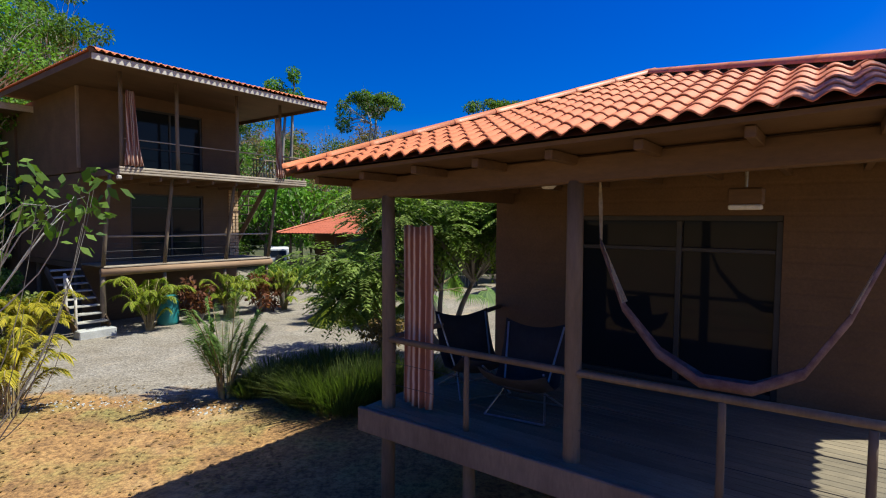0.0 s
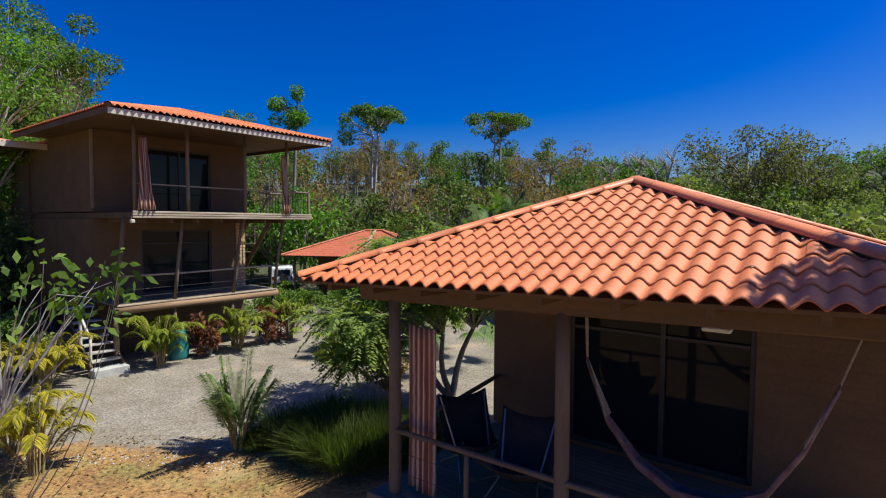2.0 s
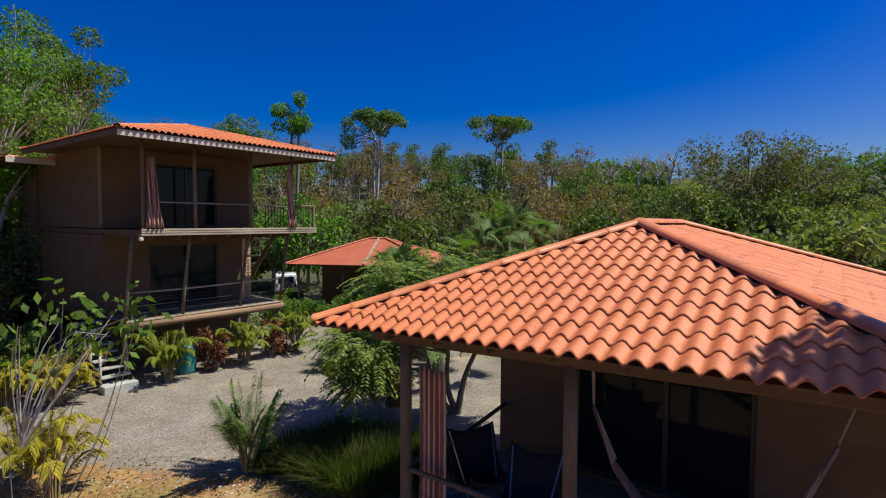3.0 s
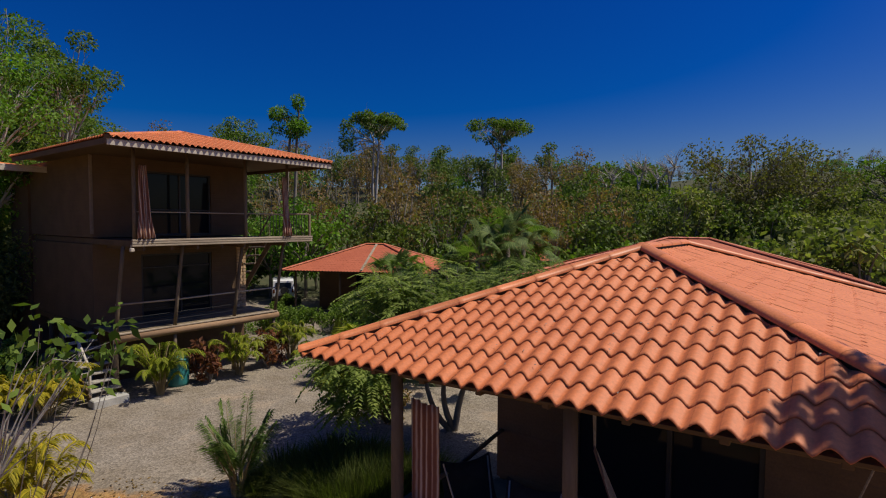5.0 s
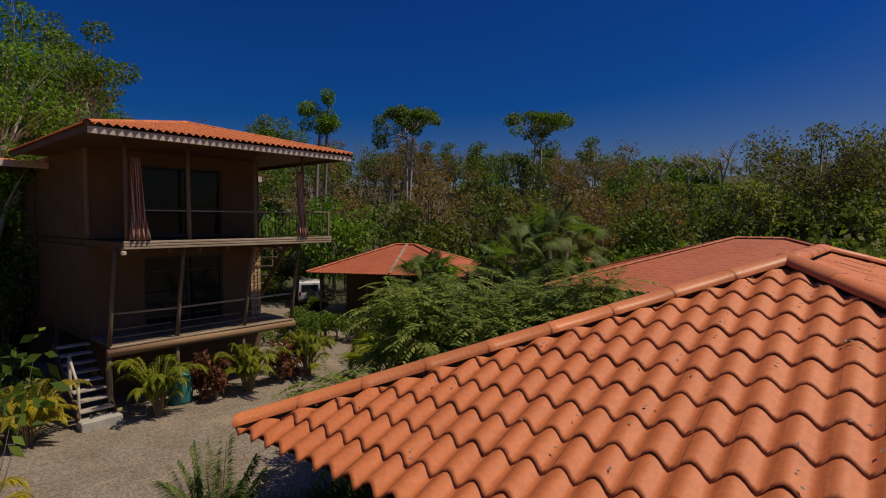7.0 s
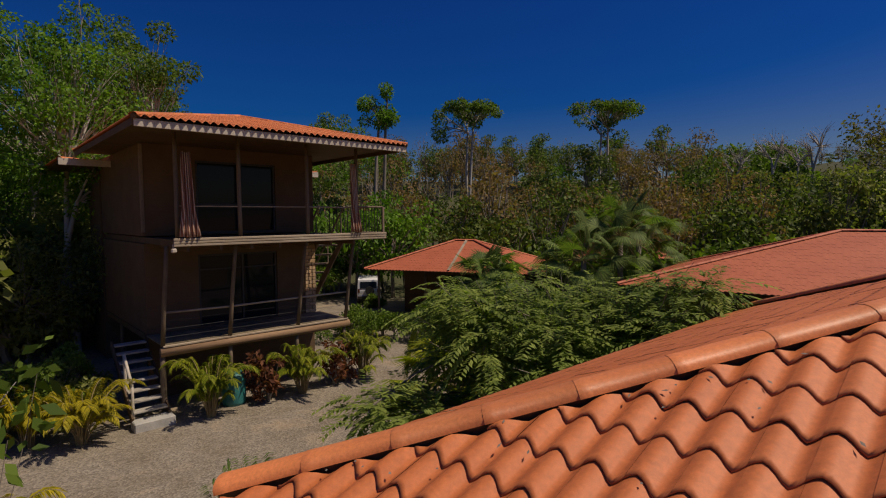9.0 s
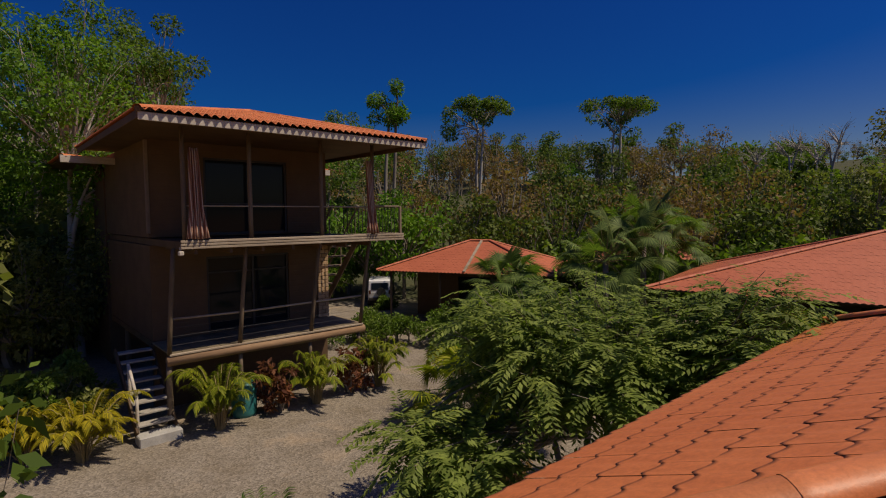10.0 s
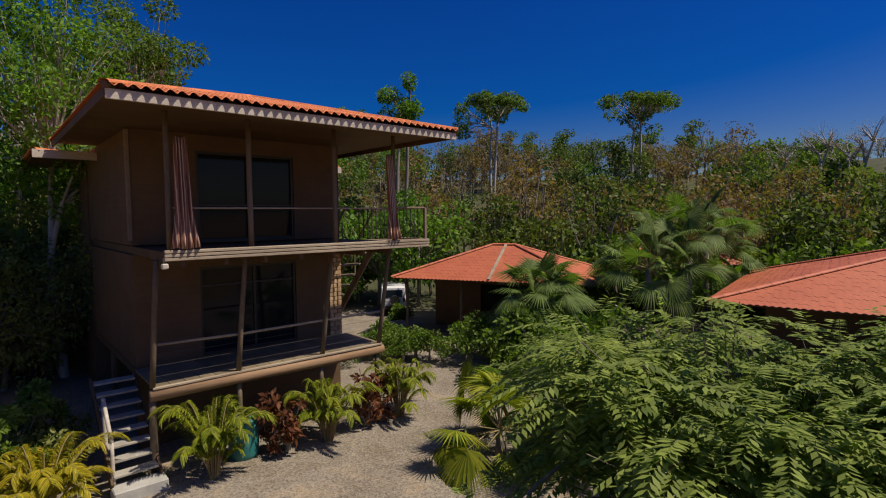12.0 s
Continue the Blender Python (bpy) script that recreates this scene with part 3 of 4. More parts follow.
part("stem", Geo().tube([(0, 0, 0.06), (0, 0, 0.11)], 0.02, 8), STEEL, lampc)


# ---- the two-storey house ----
HOUSE = frame_of((-9.0, 14.05), (0.6, 0.8))
house = thing("house", HOUSE, "two-storey ochre house with tiled roof and wooden verandas", "house")
EAVE2 = 6.87
roof2 = hip_roof(house, 6.85, 7.2, 0.85, (), hy=3.4, bold=1.5)
roof2.location = (-0.87, -2.0, EAVE2)
part("fascia", Geo().box((3.42, 0.05, -0.135), (6.8, 0.04, 0.15), None, 0.006), FASCIA, roof2, "pale weathered fascia board")
for x in (0.0, 6.83):
    part("fascia", Geo().box((x + 0.01, 3.6, -0.11), (0.035, 7.1, 0.15), None, 0.006), SOFFIT, roof2)
LF, UF, WY = 1.78, 4.38, 1.6
for z0, z1, label in ((LF, UF - 0.2, "ochre painted lower wall"), (UF, EAVE2 - 0.08, "ochre painted upper wall")):
    part("wall", wall_with_hole(0.05, 4.95, z0, z1, 1.38, 3.68, z0, z0 + 2.05, WY), PLASTER, house, label)
    for x in (0.125, 4.875):
        part("wall", Geo().box((x, WY + 2.65, (z0 + z1) / 2), (0.15, 5.0, z1 - z0)), PLASTER, house)
    part("wall", Geo().box((2.5, WY + 5.22, (z0 + z1) / 2), (4.9, 0.15, z1 - z0)), PLASTER, house)
    glazed_door(house, 1.38, 3.68, z0 + 0.03, z0 + 2.05, WY, transom=z0 + 1.62 if z0 < 2 else z0 + 0.85)
part("corner_board", Geo().box((0.045, WY - 0.005, (UF + EAVE2) / 2), (0.09, 0.05, EAVE2 - UF - 0.2), None, 0.01), WOOD, house)
# floors
part("upper_floor", Geo().box((2.53, 2.95, UF - 0.11), (4.86, 7.72, 0.16)), SOFFIT, house)
part("balcony_floor", Geo().box((5.46, -0.1, UF - 0.11), (0.98, 1.6, 0.15)), WOOD, house)
for k in range(3):
    part("edge_board", Geo().box((3.02, -0.93 - 0.006 * k, UF - 0.155 + 0.066 * k), (5.9, 0.05, 0.058), None, 0.01), WOOD_H, house, "pale weathered edge board of the upper veranda")
part("edge_board", Geo().box((5.97, -0.1, UF - 0.09), (0.045, 1.6, 0.2), None, 0.012), WOOD_H, house)
for i in range(7):
    part("joist", Geo().box((0.4 + i * 0.75, 0.3, UF - 0.25), (0.07, 2.3, 0.12), None, 0.008), SOFFIT, house)
for i in range(18):
    x = 0.02 + i * 0.286
    part("plank", Geo().box((x + 0.14, 0.78, LF - 0.02), (0.278, 1.6, 0.04), None, 0.004), DECK, house)
part("log_beam", Geo().tube([(-0.05, 0.02, LF - 0.16), (1.7, 0.0, LF - 0.15), (3.5, 0.02, LF - 0.17), (5.2, 0.02, LF - 0.16)], [0.115, 0.11, 0.12, 0.11], 12), RAIL_LOG, house, "round log under the lower veranda", True)
part("edge_board", Geo().box((2.57, -0.03, LF - 0.02), (5.16, 0.06, 0.05), None, 0.01), WOOD_H, house)
part("lower_floor", Geo().box((2.5, 4.2, LF - 0.1), (4.9, 5.2, 0.16)), SOFFIT, house)
# added dark panel: its colour stands for the shade below the floor
part("plinth", Geo().box((2.5, 1.75, LF / 2 - 0.05), (4.9, 0.12, LF - 0.12)), SOFFIT, house, "dark panel added for the shade under the house")
# posts
for x in (0.0, 1.6, 3.52, 5.08):
    round_post("veranda_post", house, (x, 0.0, LF), (x + 0.05, -0.45, UF - 0.19), 0.05)
for x in (0.0, 1.62, 3.5, 5.05):
    round_post("pier_post", house, (x, 0.05, -0.05), (x, 0.05, LF - 0.2), 0.07 if x == 0 else 0.055)
for x in (0.2, 1.64, 3.47, 5.03):
    round_post("upper_post", house, (x, -0.8, UF), (x, -0.8, EAVE2 - 0.06), 0.05)
for x, y in ((0.4, 3.0), (4.6, 3.0), (0.4, 6.4), (4.6, 6.4), (2.5, 6.4), (2.5, 3.0)):
    round_post("pier_post", house, (x, y, -0.05), (x, y, LF - 0.1), 0.08)
part("handrail", Geo().tube([(0.0, -0.02, LF + 0.80), (1.6, -0.08, LF + 0.78), (3.52, -0.08, LF + 0.80), (5.1, -0.04, LF + 0.80)], 0.026, 8), WOOD_H, house, "pale round handrail", True)
for k in (0.2, 0.4, 0.6):
    part("wire", Geo().tube([(0.0, -0.02, LF + k), (5.08, -0.02, LF + k)], 0.003, 5), DARK, house)
part("handrail", Geo().tube([(0.2, -0.8, UF + 0.74), (5.03, -0.8, UF + 0.74)], 0.016, 6), WOOD_H, house)
part("handrail", Geo().tube([(5.03, -0.8, UF + 0.76), (5.92, -0.8, UF + 0.76), (5.92, 0.65, UF + 0.76)], 0.026, 8), WOOD, house)
part("rail_post", Geo().box((5.92, -0.85, UF + 0.37), (0.07, 0.07, 0.78), None, 0.008), WOOD, house)
for i in range(9):
    part("baluster", Geo().tube([(5.9, -0.6 + i * 0.15, UF), (5.9, -0.6 + i * 0.15, UF + 0.75)], 0.012, 6), DARK, house)
for i in range(7):
    part("baluster", Geo().tube([(5.0 + i * 0.13, 0.68, UF), (5.0 + i * 0.13, 0.68, UF + 0.75)], 0.014, 6), DARK, house)
part("handrail", Geo().tube([(4.97, 0.68, UF + 0.76), (5.92, 0.68, UF + 0.76)], 0.022, 8), WOOD, house)
# sunlit pale brick end of the lower front wall
for i in range(20):
    for k in range(2):
        w = (0.22, 0.13) if (i + k) % 2 else (0.13, 0.22)
        x = 4.60 + (0.0 if k == 0 else (0.14 if i % 2 == 0 else 0.23)) + w[0] / 2
        part("brick", Geo().box((x, WY - 0.02, LF + 0.06 + i * 0.115), (w[0] - 0.01, 0.05, 0.10), None, 0.006), BRICK, house)
# tied-back curtains on the upper veranda
for x, w in ((0.42, 0.34), (4.9, 0.26)):
    c = part("veranda_curtain", draped(-w / 2, w / 2, 0, 1.95, 0, 22, 0.05, 1.5, 0.62), STRIPE, None, "", True)
    c.matrix_world = HOUSE @ Matrix.Translation((x, -0.99, UF + 0.03)) @ Matrix.Rotation(-0.09, 4, "X")
    tagged(c, "rust and cream striped cloth tied beside a veranda post", "curtain", "veranda curtains")
    c.modifiers.new("thick", "SOLIDIFY").thickness = 0.008
fl = part("flood_lamp", Geo().box((0, 0, 0), (0.11, 0.1, 0.1), None, 0.02).tube([(0, 0.03, 0.06), (0, 0.03, 0.14)], 0.02, 8), FASCIA, None)
fl.matrix_world = HOUSE @ Matrix.Translation((0.08, -0.9, UF - 0.27))
tagged(fl, "small white lamp fixed under the veranda corner", "lamp")

# front steps of the house
stair = thing("stair", HOUSE, "open timber stair with pale treads on a concrete foot", "stairs")
for i in range(8):
    y, z = -0.14 + i * 0.25, 0.21 + (i + 1) * 0.178 - 0.02
    part("tread", Geo().box((-0.36, y + 0.02, z), (0.72, 0.25, 0.045), None, 0.008), TREAD, stair)
for x in (-0.75, 0.03):
    part("stringer", Geo().box((x, 0.78, 0.92), (0.05, 2.5, 0.2), Matrix.Rotation(math.atan2(0.178, 0.25), 3, "X"), 0.008), SOFFIT, stair)
part("foot", Geo().box((-0.34, -0.32, 0.08), (0.86, 0.42, 0.26), None, 0.02), CONCRETE, stair, "pale concrete foot")
round_post("newel", stair, (-0.72, -0.18, 0.15), (-0.72, -0.18, 1.0), 0.035, FASCIA)
round_post("newel", stair, (-0.72, 0.49, 0.5), (-0.72, 0.49, 1.6), 0.04, FASCIA)
part("handrail", Geo().tube([(-0.72, -0.2, 1.0), (-0.72, 0.12, 1.25), (-0.72, 0.52, 1.6)], 0.035, 8), FASCIA, stair, "pale handrail", True)
barrel = part("barrel", Geo().tube([(0, 0, 0), (0, 0, 0.1), (0, 0, 0.4), (0, 0, 0.75), (0, 0, 0.85)], [0.26, 0.29, 0.31, 0.29, 0.25], 18), TEAL, None, "", True)
barrel.matrix_world = HOUSE @ Matrix.Translation((1.62, -0.1, -0.02))
tagged(barrel, "teal plastic barrel under the veranda", "barrel")

# rear wing with its own, wider roof
wing = thing("rear_wing", HOUSE @ pose(-1.25, 5.25, 0), "rear wing of the house under a wider tiled roof", "house wing")
r = hip_roof(wing, 8.4, 4.6, 0.08, ())
r.location = (0, 0, 6.62)
part("fascia", Geo().box((4.2, -0.03, -0.09), (8.44, 0.05, 0.2), None, 0.006), FASCIA, r)
part("wall", Geo().box((3.75, 2.95, 3.2), (4.9, 2.0, 6.5)), PLASTER, wing)

# stair up the far side of the house
side = thing("side_stair", HOUSE @ pose(5.45, 1.0, 0), "timber stair climbing beside the house to the balcony", "stairs")
for i in range(13):
    part("tread", Geo().box((0, 4.1 - i * 0.3, 0.33 * (i + 1) - 0.05), (0.9, 0.26, 0.045), None, 0.008), WOOD, side)
for x in (-0.46, 0.46):
    part("stringer", Geo().box((x, 2.2, 2.2), (0.05, 5.6, 0.22), Matrix.Rotation(-math.atan2(0.32, 0.3), 3, "X"), 0.008), WOOD, side)
    part("handrail", Geo().tube([(x, 4.3, 1.0), (x, 0.3, 5.2)], 0.03, 8), WOOD, side)
    for k in range(5):
        part("baluster", Geo().tube([(x, 4.1 - k * 0.9, 0.25 + k * 0.9), (x, 4.1 - k * 0.9, 1.2 + k * 0.9)], 0.02, 6), WOOD, side)

# ---- houses further off ----
def far_cabin(m, w, d, eave, rise, base, label, hx=None):
    c = thing("far_cabin", m, label, "cabin", "cabins further off")
    rf = hip_roof(c, w, d, rise, (), hx=hx, mat=TILE_FAR, cap=TILE_FAR)
    rf.location = (0, 0, eave)
    part("wall", wall_with_hole(1.2, w - 0.9, base, eave - 0.08, w * 0.4, w * 0.7, base + 0.3, eave - 0.4, 1.9), PLASTER, c)
    for x in (1.275, w - 0.975):
        part("wall", Geo().box((x, d / 2 + 0.7, (base + eave) / 2), (0.15, d - 2.7, eave - base - 0.16)), PLASTER, c)
    part("wall", Geo().box((w / 2 + 0.15, d - 0.6, (base + eave) / 2), (w - 2.1, 0.15, eave - base - 0.16)), PLASTER, c)
    part("window_pane", Geo().box((w * 0.55, 1.98, (base + eave) / 2), (w * 0.3, 0.02, eave - base - 0.7)), GLASS_M, c)
    for k in range(4):
        round_post("post", c, (0.5 + k * (w - 1.0) / 3, 0.5, base - 0.2), (0.5 + k * (w - 1.0) / 3, 0.5, eave - 0.08), 0.06)
    part("porch_floor", Geo().box((w / 2, 1.2, base - 0.02), (w - 0.7, 1.6, 0.12)), WOOD, c)
    return c


fa = far_cabin(frame_of((-8.3, 26.6), (0.985, -0.17)), 8.2, 5.4, 2.42, 1.25, 0.1, "low cabin under a clay-red hip roof beside the drive", hx=3.6)
far_cabin(frame_of((1.2, 31.5), (0.96, 0.1)), 6.0, 5.0, 2.6, 1.1, 0.1, "small cabin half hidden behind palms")
far_cabin(frame_of((2.35, 21.0), (0.905, -0.425)), 13.4, 9.0, 2.6, 1.68, 0.1, "wide cabin under a clay-red hip roof", hx=5.9)
strip = part("flashing", Geo().box((4.2, 1.33, 3.07), (0.11, 2.9, 0.05), Matrix.Rotation(math.atan2(1.25, 2.7), 3, "X")), WOOD_H, fa, "pale flashing strip on the roof")
hill = thing("hill_house", pose(23.5, 80, height(23.5, 80) - 2.1), "pale house roof showing on the wooded hill", "house")
part("wall", Geo().box((1.5, 2, 0.9), (5, 4, 1.8)), WHITE, hill)
part("roof", Geo().add([(-1.5, -0.5, 1.8), (4.5, -0.5, 1.8), (4.5, 4.5, 1.8), (-1.5, 4.5, 1.8), (0.5, 2, 2.7), (2.5, 2, 2.7)], [(0, 1, 5, 4), (1, 2, 5), (2, 3, 4, 5), (3, 0, 4), (3, 2, 1, 0)]), FASCIA, hill)


# ---- plants ----
rng = np.random.default_rng(7)


class Leaves:
    """Many small flat leaves in one mesh: each a kite of four points."""

    def __init__(self):
        self.q = []

    def add(self, pos, along, side, length, width, droop=0.0):
        """Arrays of bases, unit directions along and across, lengths and widths."""
        n = len(pos)
        length = np.broadcast_to(np.asarray(length, float), (n,))[:, None]
        width = np.broadcast_to(np.asarray(width, float), (n,))[:, None]
        down = np.array([0, 0, -1.0]) * droop * length
        a = pos
        b = pos + along * length * 0.45 + side * width * 0.5 + down * 0.2
        c = pos + along * length + down
        d = pos + along * length * 0.45 - side * width * 0.5 + down * 0.2
        self.q.append(np.stack([a, b, c, d], 1))

    def cloud(self, centre, radius, n, size, squash=0.7, aspect=0.5):
        """n leaves strewn in a ball round centre, mostly near its skin."""
        v = rng.normal(size=(n, 3))
        v /= np.linalg.norm(v, axis=1)[:, None]
        r = rng.uniform(0.35, 1.0, n)[:, None] ** 0.6
        p = np.asarray(centre) + v * r * radius * np.array([1, 1, squash])
        a = v * 0.5 + rng.normal(size=(n, 3)) * 0.6 + np.array([0, 0, -0.15])
        a /= np.linalg.norm(a, axis=1)[:, None]
        s = np.cross(a, rng.normal(size=(n, 3)))
        s /= np.linalg.norm(s, axis=1)[:, None]
        L = size * rng.uniform(0.6, 1.3, n)
        self.add(p, a, s, L, L * aspect, 0.15)

    def mesh(self, name, material):
        q = np.concatenate(self.q) if self.q else np.zeros((0, 4, 3))
        n = len(q)
        me = bpy.data.meshes.new(name)
        me.vertices.add(n * 4)
        me.vertices.foreach_set("co", q.reshape(-1).astype(np.float32))
        me.loops.add(n * 4)
        me.loops.foreach_set("vertex_index", np.arange(n * 4, dtype=np.int32))
        me.polygons.add(n)
        me.polygons.foreach_set("loop_start", np.arange(0, n * 4, 4, dtype=np.int32))
        me.polygons.foreach_set("loop_total", np.full(n, 4, dtype=np.int32))
        me.update(calc_edges=True)
        me.materials.append(material)
        return me


def unit(v):
    v = np.asarray(v, float)
    return v / np.linalg.norm(v)


def pinnate(lv, base, d, length, pairs=9, leaflet=0.075, droop=0.35):
    """One compound leaf: paired leaflets along a drooping midrib."""
    d = unit(d)
    side = unit(np.cross(d, [0, 0, 1]) + 1e-4)
    s = np.linspace(0.15, 1.0, pairs)
    p = base + d * (s * length)[:, None] + np.array([0, 0, -1]) * (droop * length * s ** 2)[:, None]
    for sg in (-1, 1):
        a = side * sg * 0.9 + d * 0.55 + np.array([0, 0, -0.25]) + rng.normal(size=(pairs, 3)) * 0.12
        a /= np.linalg.norm(a, axis=1)[:, None]
        w = np.cross(a, [0, 0, 1])
        w /= np.linalg.norm(w, axis=1)[:, None]
        lv.add(p, a, w, leaflet * (1.1 - 0.4 * s), leaflet * 0.34, 0.1)


def limb(g, a, b, r0, r1, sag=0.1, n=5, seg=6):
    a, b = Vector(a), Vector(b)
    k = (b - a).length
    j = Vector(rng.normal(size=3) * min(0.06 * k, 0.22))
    pts = [a.lerp(b, i / n) + (j + Vector((0, 0, sag * k))) * math.sin(math.pi * i / n) for i in range(n + 1)]
    g.tube(pts, [r0 + (r1 - r0) * i / n for i in range(n + 1)], seg, False)
    return pts


def tree(label, base, forks, clusters, leaf_fn, leaf_mat, bark=BARK, r=0.1, name="tree", group=""):
    """Trunk up to its forks, limbs from the forks to each leaf cluster, twigs, and a crown of leaves."""
    t = thing(name, Matrix.Translation(base), label, "tree", group)
    b = Vector(base)
    g = Geo()
    ends = []
    for f in forks:
        limb(g, (rng.normal() * r * 0.5, rng.normal() * r * 0.5, -0.1), Vector(f) - b, r, r * 0.55, 0.02, 6, 8)
        ends.append(Vector(f) - b)
    lv = Leaves()
    for c, rad in clusters:
        cl = Vector(c) - b
        e = min(ends, key=lambda q: (q - cl).length)
        limb(g, e, cl, r * 0.42, r * 0.1, 0.08, 5, 5)
        for k in range(4):
            tip = cl + Vector(rng.normal(size=3)) * rad * 0.45
            limb(g, e.lerp(cl, 0.6), tip, r * 0.12, r * 0.04, 0.05, 3, 4)
        leaf_fn(lv, np.array(cl), rad)
    part("trunk", g, bark, t, "", True)
    part("crown", lv.mesh("crown", leaf_mat), None, t)
    return t


def clusters_in(centre, size, n, rad):
    """Uneven clusters inside an ellipsoid, denser towards its skin."""
    out = []
    for _ in range(n):
        v = rng.normal(size=3)
        v /= np.linalg.norm(v)
        q = np.asarray(centre) + v * np.asarray(size) * rng.uniform(0.45, 1.0)
        out.append((tuple(q), rad * rng.uniform(0.7, 1.25)))
    return out


def pinnate_leaves(per, length=0.34, leaflet=0.085):
    def fn(lv, c, rad):
        for _ in range(per):
            v = unit(rng.normal(size=3) * [1, 1, 0.7])
            p = c + v * rad * rng.uniform(0.1, 0.8)
            pinnate(lv, p, unit(v * [1, 1, 0.5] + rng.normal(size=3) * 0.3), length * rng.uniform(0.7, 1.25), 9, leaflet)
    return fn


def broad_leaves(per, size, aspect=0.5):
    def fn(lv, c, rad):
        lv.cloud(c, rad, per, size, 0.75, aspect)
    return fn


# the feathery tree between the two houses
cl = clusters_in((-0.2, 11.2, 3.05), (1.9, 1.8, 0.85), 56, 0.58) + clusters_in((-1.75, 9.6, 2.0), (0.65, 0.8, 0.6), 16, 0.42) + clusters_in((1.3, 10.8, 3.2), (1.0, 1.1, 0.65), 16, 0.5)
cl += clusters_in((2.35, 11.2, 3.75), (0.75, 0.6, 0.25), 5, 0.4)
tree("spreading tree with feathery pinnate leaves beside the drive", (0.28, 12.0, 0), [(0.0, 11.9, 1.5), (0.7, 11.7, 1.7), (-0.5, 12.1, 1.3)], cl, pinnate_leaves(30, 0.46, 0.135), LEAF_TREE, BARK, 0.085)

# tall trees behind the two-storey house
for i, (x, y, h, w, mat, bk) in enumerate(((-16.5, 19.0, 12.0, 2.4, LEAF_BRIGHT, PALE_BARK), (-16.4, 22.8, 13.2, 2.3, LEAF_GREEN, PALE_BARK), (-20.5, 21.0, 13.0, 3.0, LEAF_BRIGHT, BARK), (-19.5, 25.5, 14.0, 2.8, LEAF_GREEN, PALE_BARK), (-24.0, 27.0, 13.0, 3.5, LEAF_GREEN, BARK), (-21.5, 15.0, 10.5, 2.8, LEAF_BRIGHT, BARK))):
    z = height(x, y)
    tree("tall slender tree with a loose green crown behind the house", (x, y, z), [(x + 0.3, y, z + h * 0.45), (x - 0.4, y + 0.3, z + h * 0.55)],
         clusters_in((x, y, z + h * 0.68), (w, w, h * 0.33), 40, 0.8), broad_leaves(300, 0.16), mat, bk, 0.13, "tall_tree", "tall trees behind the house")
# dense undergrowth left of the house
for x, y, h in ((-17.0, 17.5, 4.5), (-15.0, 20.0, 5.5), (-18.5, 20.5, 6.0), (-19.5, 17.0, 5.0), (-16.0, 23.5, 6.0), (-13.5, 22.0, 4.5)):
    z = height(x, y)
    tree("dark tangled undergrowth tree beside the house", (x, y, z), [(x, y, z + h * 0.4)], clusters_in((x, y, z + h * 0.5), (1.9, 1.9, h * 0.45), 30, 0.8), broad_leaves(200, 0.15), LEAF_DARK, BARK, 0.08, "undergrowth_tree", "undergrowth")

# trees that stand out of the skyline
def umbrella(top, w, hh, n):
    """Flat-topped crown: a wide cap of clusters and a few hanging below it."""
    out = []
    for k in range(n):
        a, r = rng.uniform(0, 6.28), w * math.sqrt(rng.uniform(0.02, 1.0))
        drop = 0.35 * hh * (r / w) ** 2 + (rng.uniform(0.2, 1.5) * hh if k % 4 == 0 else rng.uniform(0.0, 0.35))
        out.append(((top[0] + r * math.cos(a), top[1] + r * math.sin(a), top[2] - 0.45 - drop), rng.uniform(0.5, 0.9)))
    return out


def skyline(x, y, top, w, hh, mat, n, label, leaf=0.26, bark=PALE_BARK, per=190, flat=False):
    z = height(x, y)
    tree(label, (x, y, z), [(x, y + 0.3, top - hh * 1.6), (x + 0.6, y, top - hh * 1.3)], umbrella((x, y, top), w, hh, n) if flat else clusters_in((x, y, top - hh), (w, w, hh), n, 0.24 * w + 0.3), broad_leaves(per, leaf), mat, bark, 0.17, "skyline_tree", "trees on the skyline")


skyline(-7.55, 56, 16.4, 3.1, 2.0, LEAF_GREEN, 30, "flat-topped green tree rising above the woods", flat=True)
skyline(5.8, 60, 16.7, 3.7, 2.3, LEAF_GREEN, 34, "tall green tree rising above the woods", flat=True)
skyline(-11.8, 40, 14.5, 1.2, 1.9, LEAF_BRIGHT, 14, "narrow bright green tree rising above the roof", 0.22, BARK)
skyline(11.6, 60, 13.2, 3.2, 2.6, LEAF_DRY, 26, "brown dry-season tree on the skyline", 0.22, BARK, 60)
skyline(8.6, 58, 11.6, 2.2, 2.2, LEAF_DRY, 20, "brown dry-season tree on the skyline", 0.22, BARK, 60)
for x, top in ((18.4, 12.2), (21.9, 13.4), (25.4, 13.8), (23.6, 12.4), (30.5, 13.2)):
    skyline(x, 60, top, 2.2, 2.0, LEAF_DRY, 22, "bare grey tree on the skyline", 0.14, PALE_BARK, 5)
skyline(21.2, 38, 11.3, 4.2, 3.2, LEAF_OLIVE, 44, "broad olive-brown tree at the edge of the clearing", 0.24, BARK, 170)
skyline(26.0, 39, 11.0, 3.4, 3.2, LEAF_OLIVE, 34, "broad thinning olive-brown tree at the edge of the clearing", 0.22, BARK, 130)
skyline(34.0, 40, 10.5, 3.6, 2.6, LEAF_GREEN, 22, "thin green tree at the edge of the clearing", 0.3, BARK, 90)
skyline(-22.5, 58, 16.0, 3.0, 2.2, LEAF_GREEN, 18, "green tree above the woods")

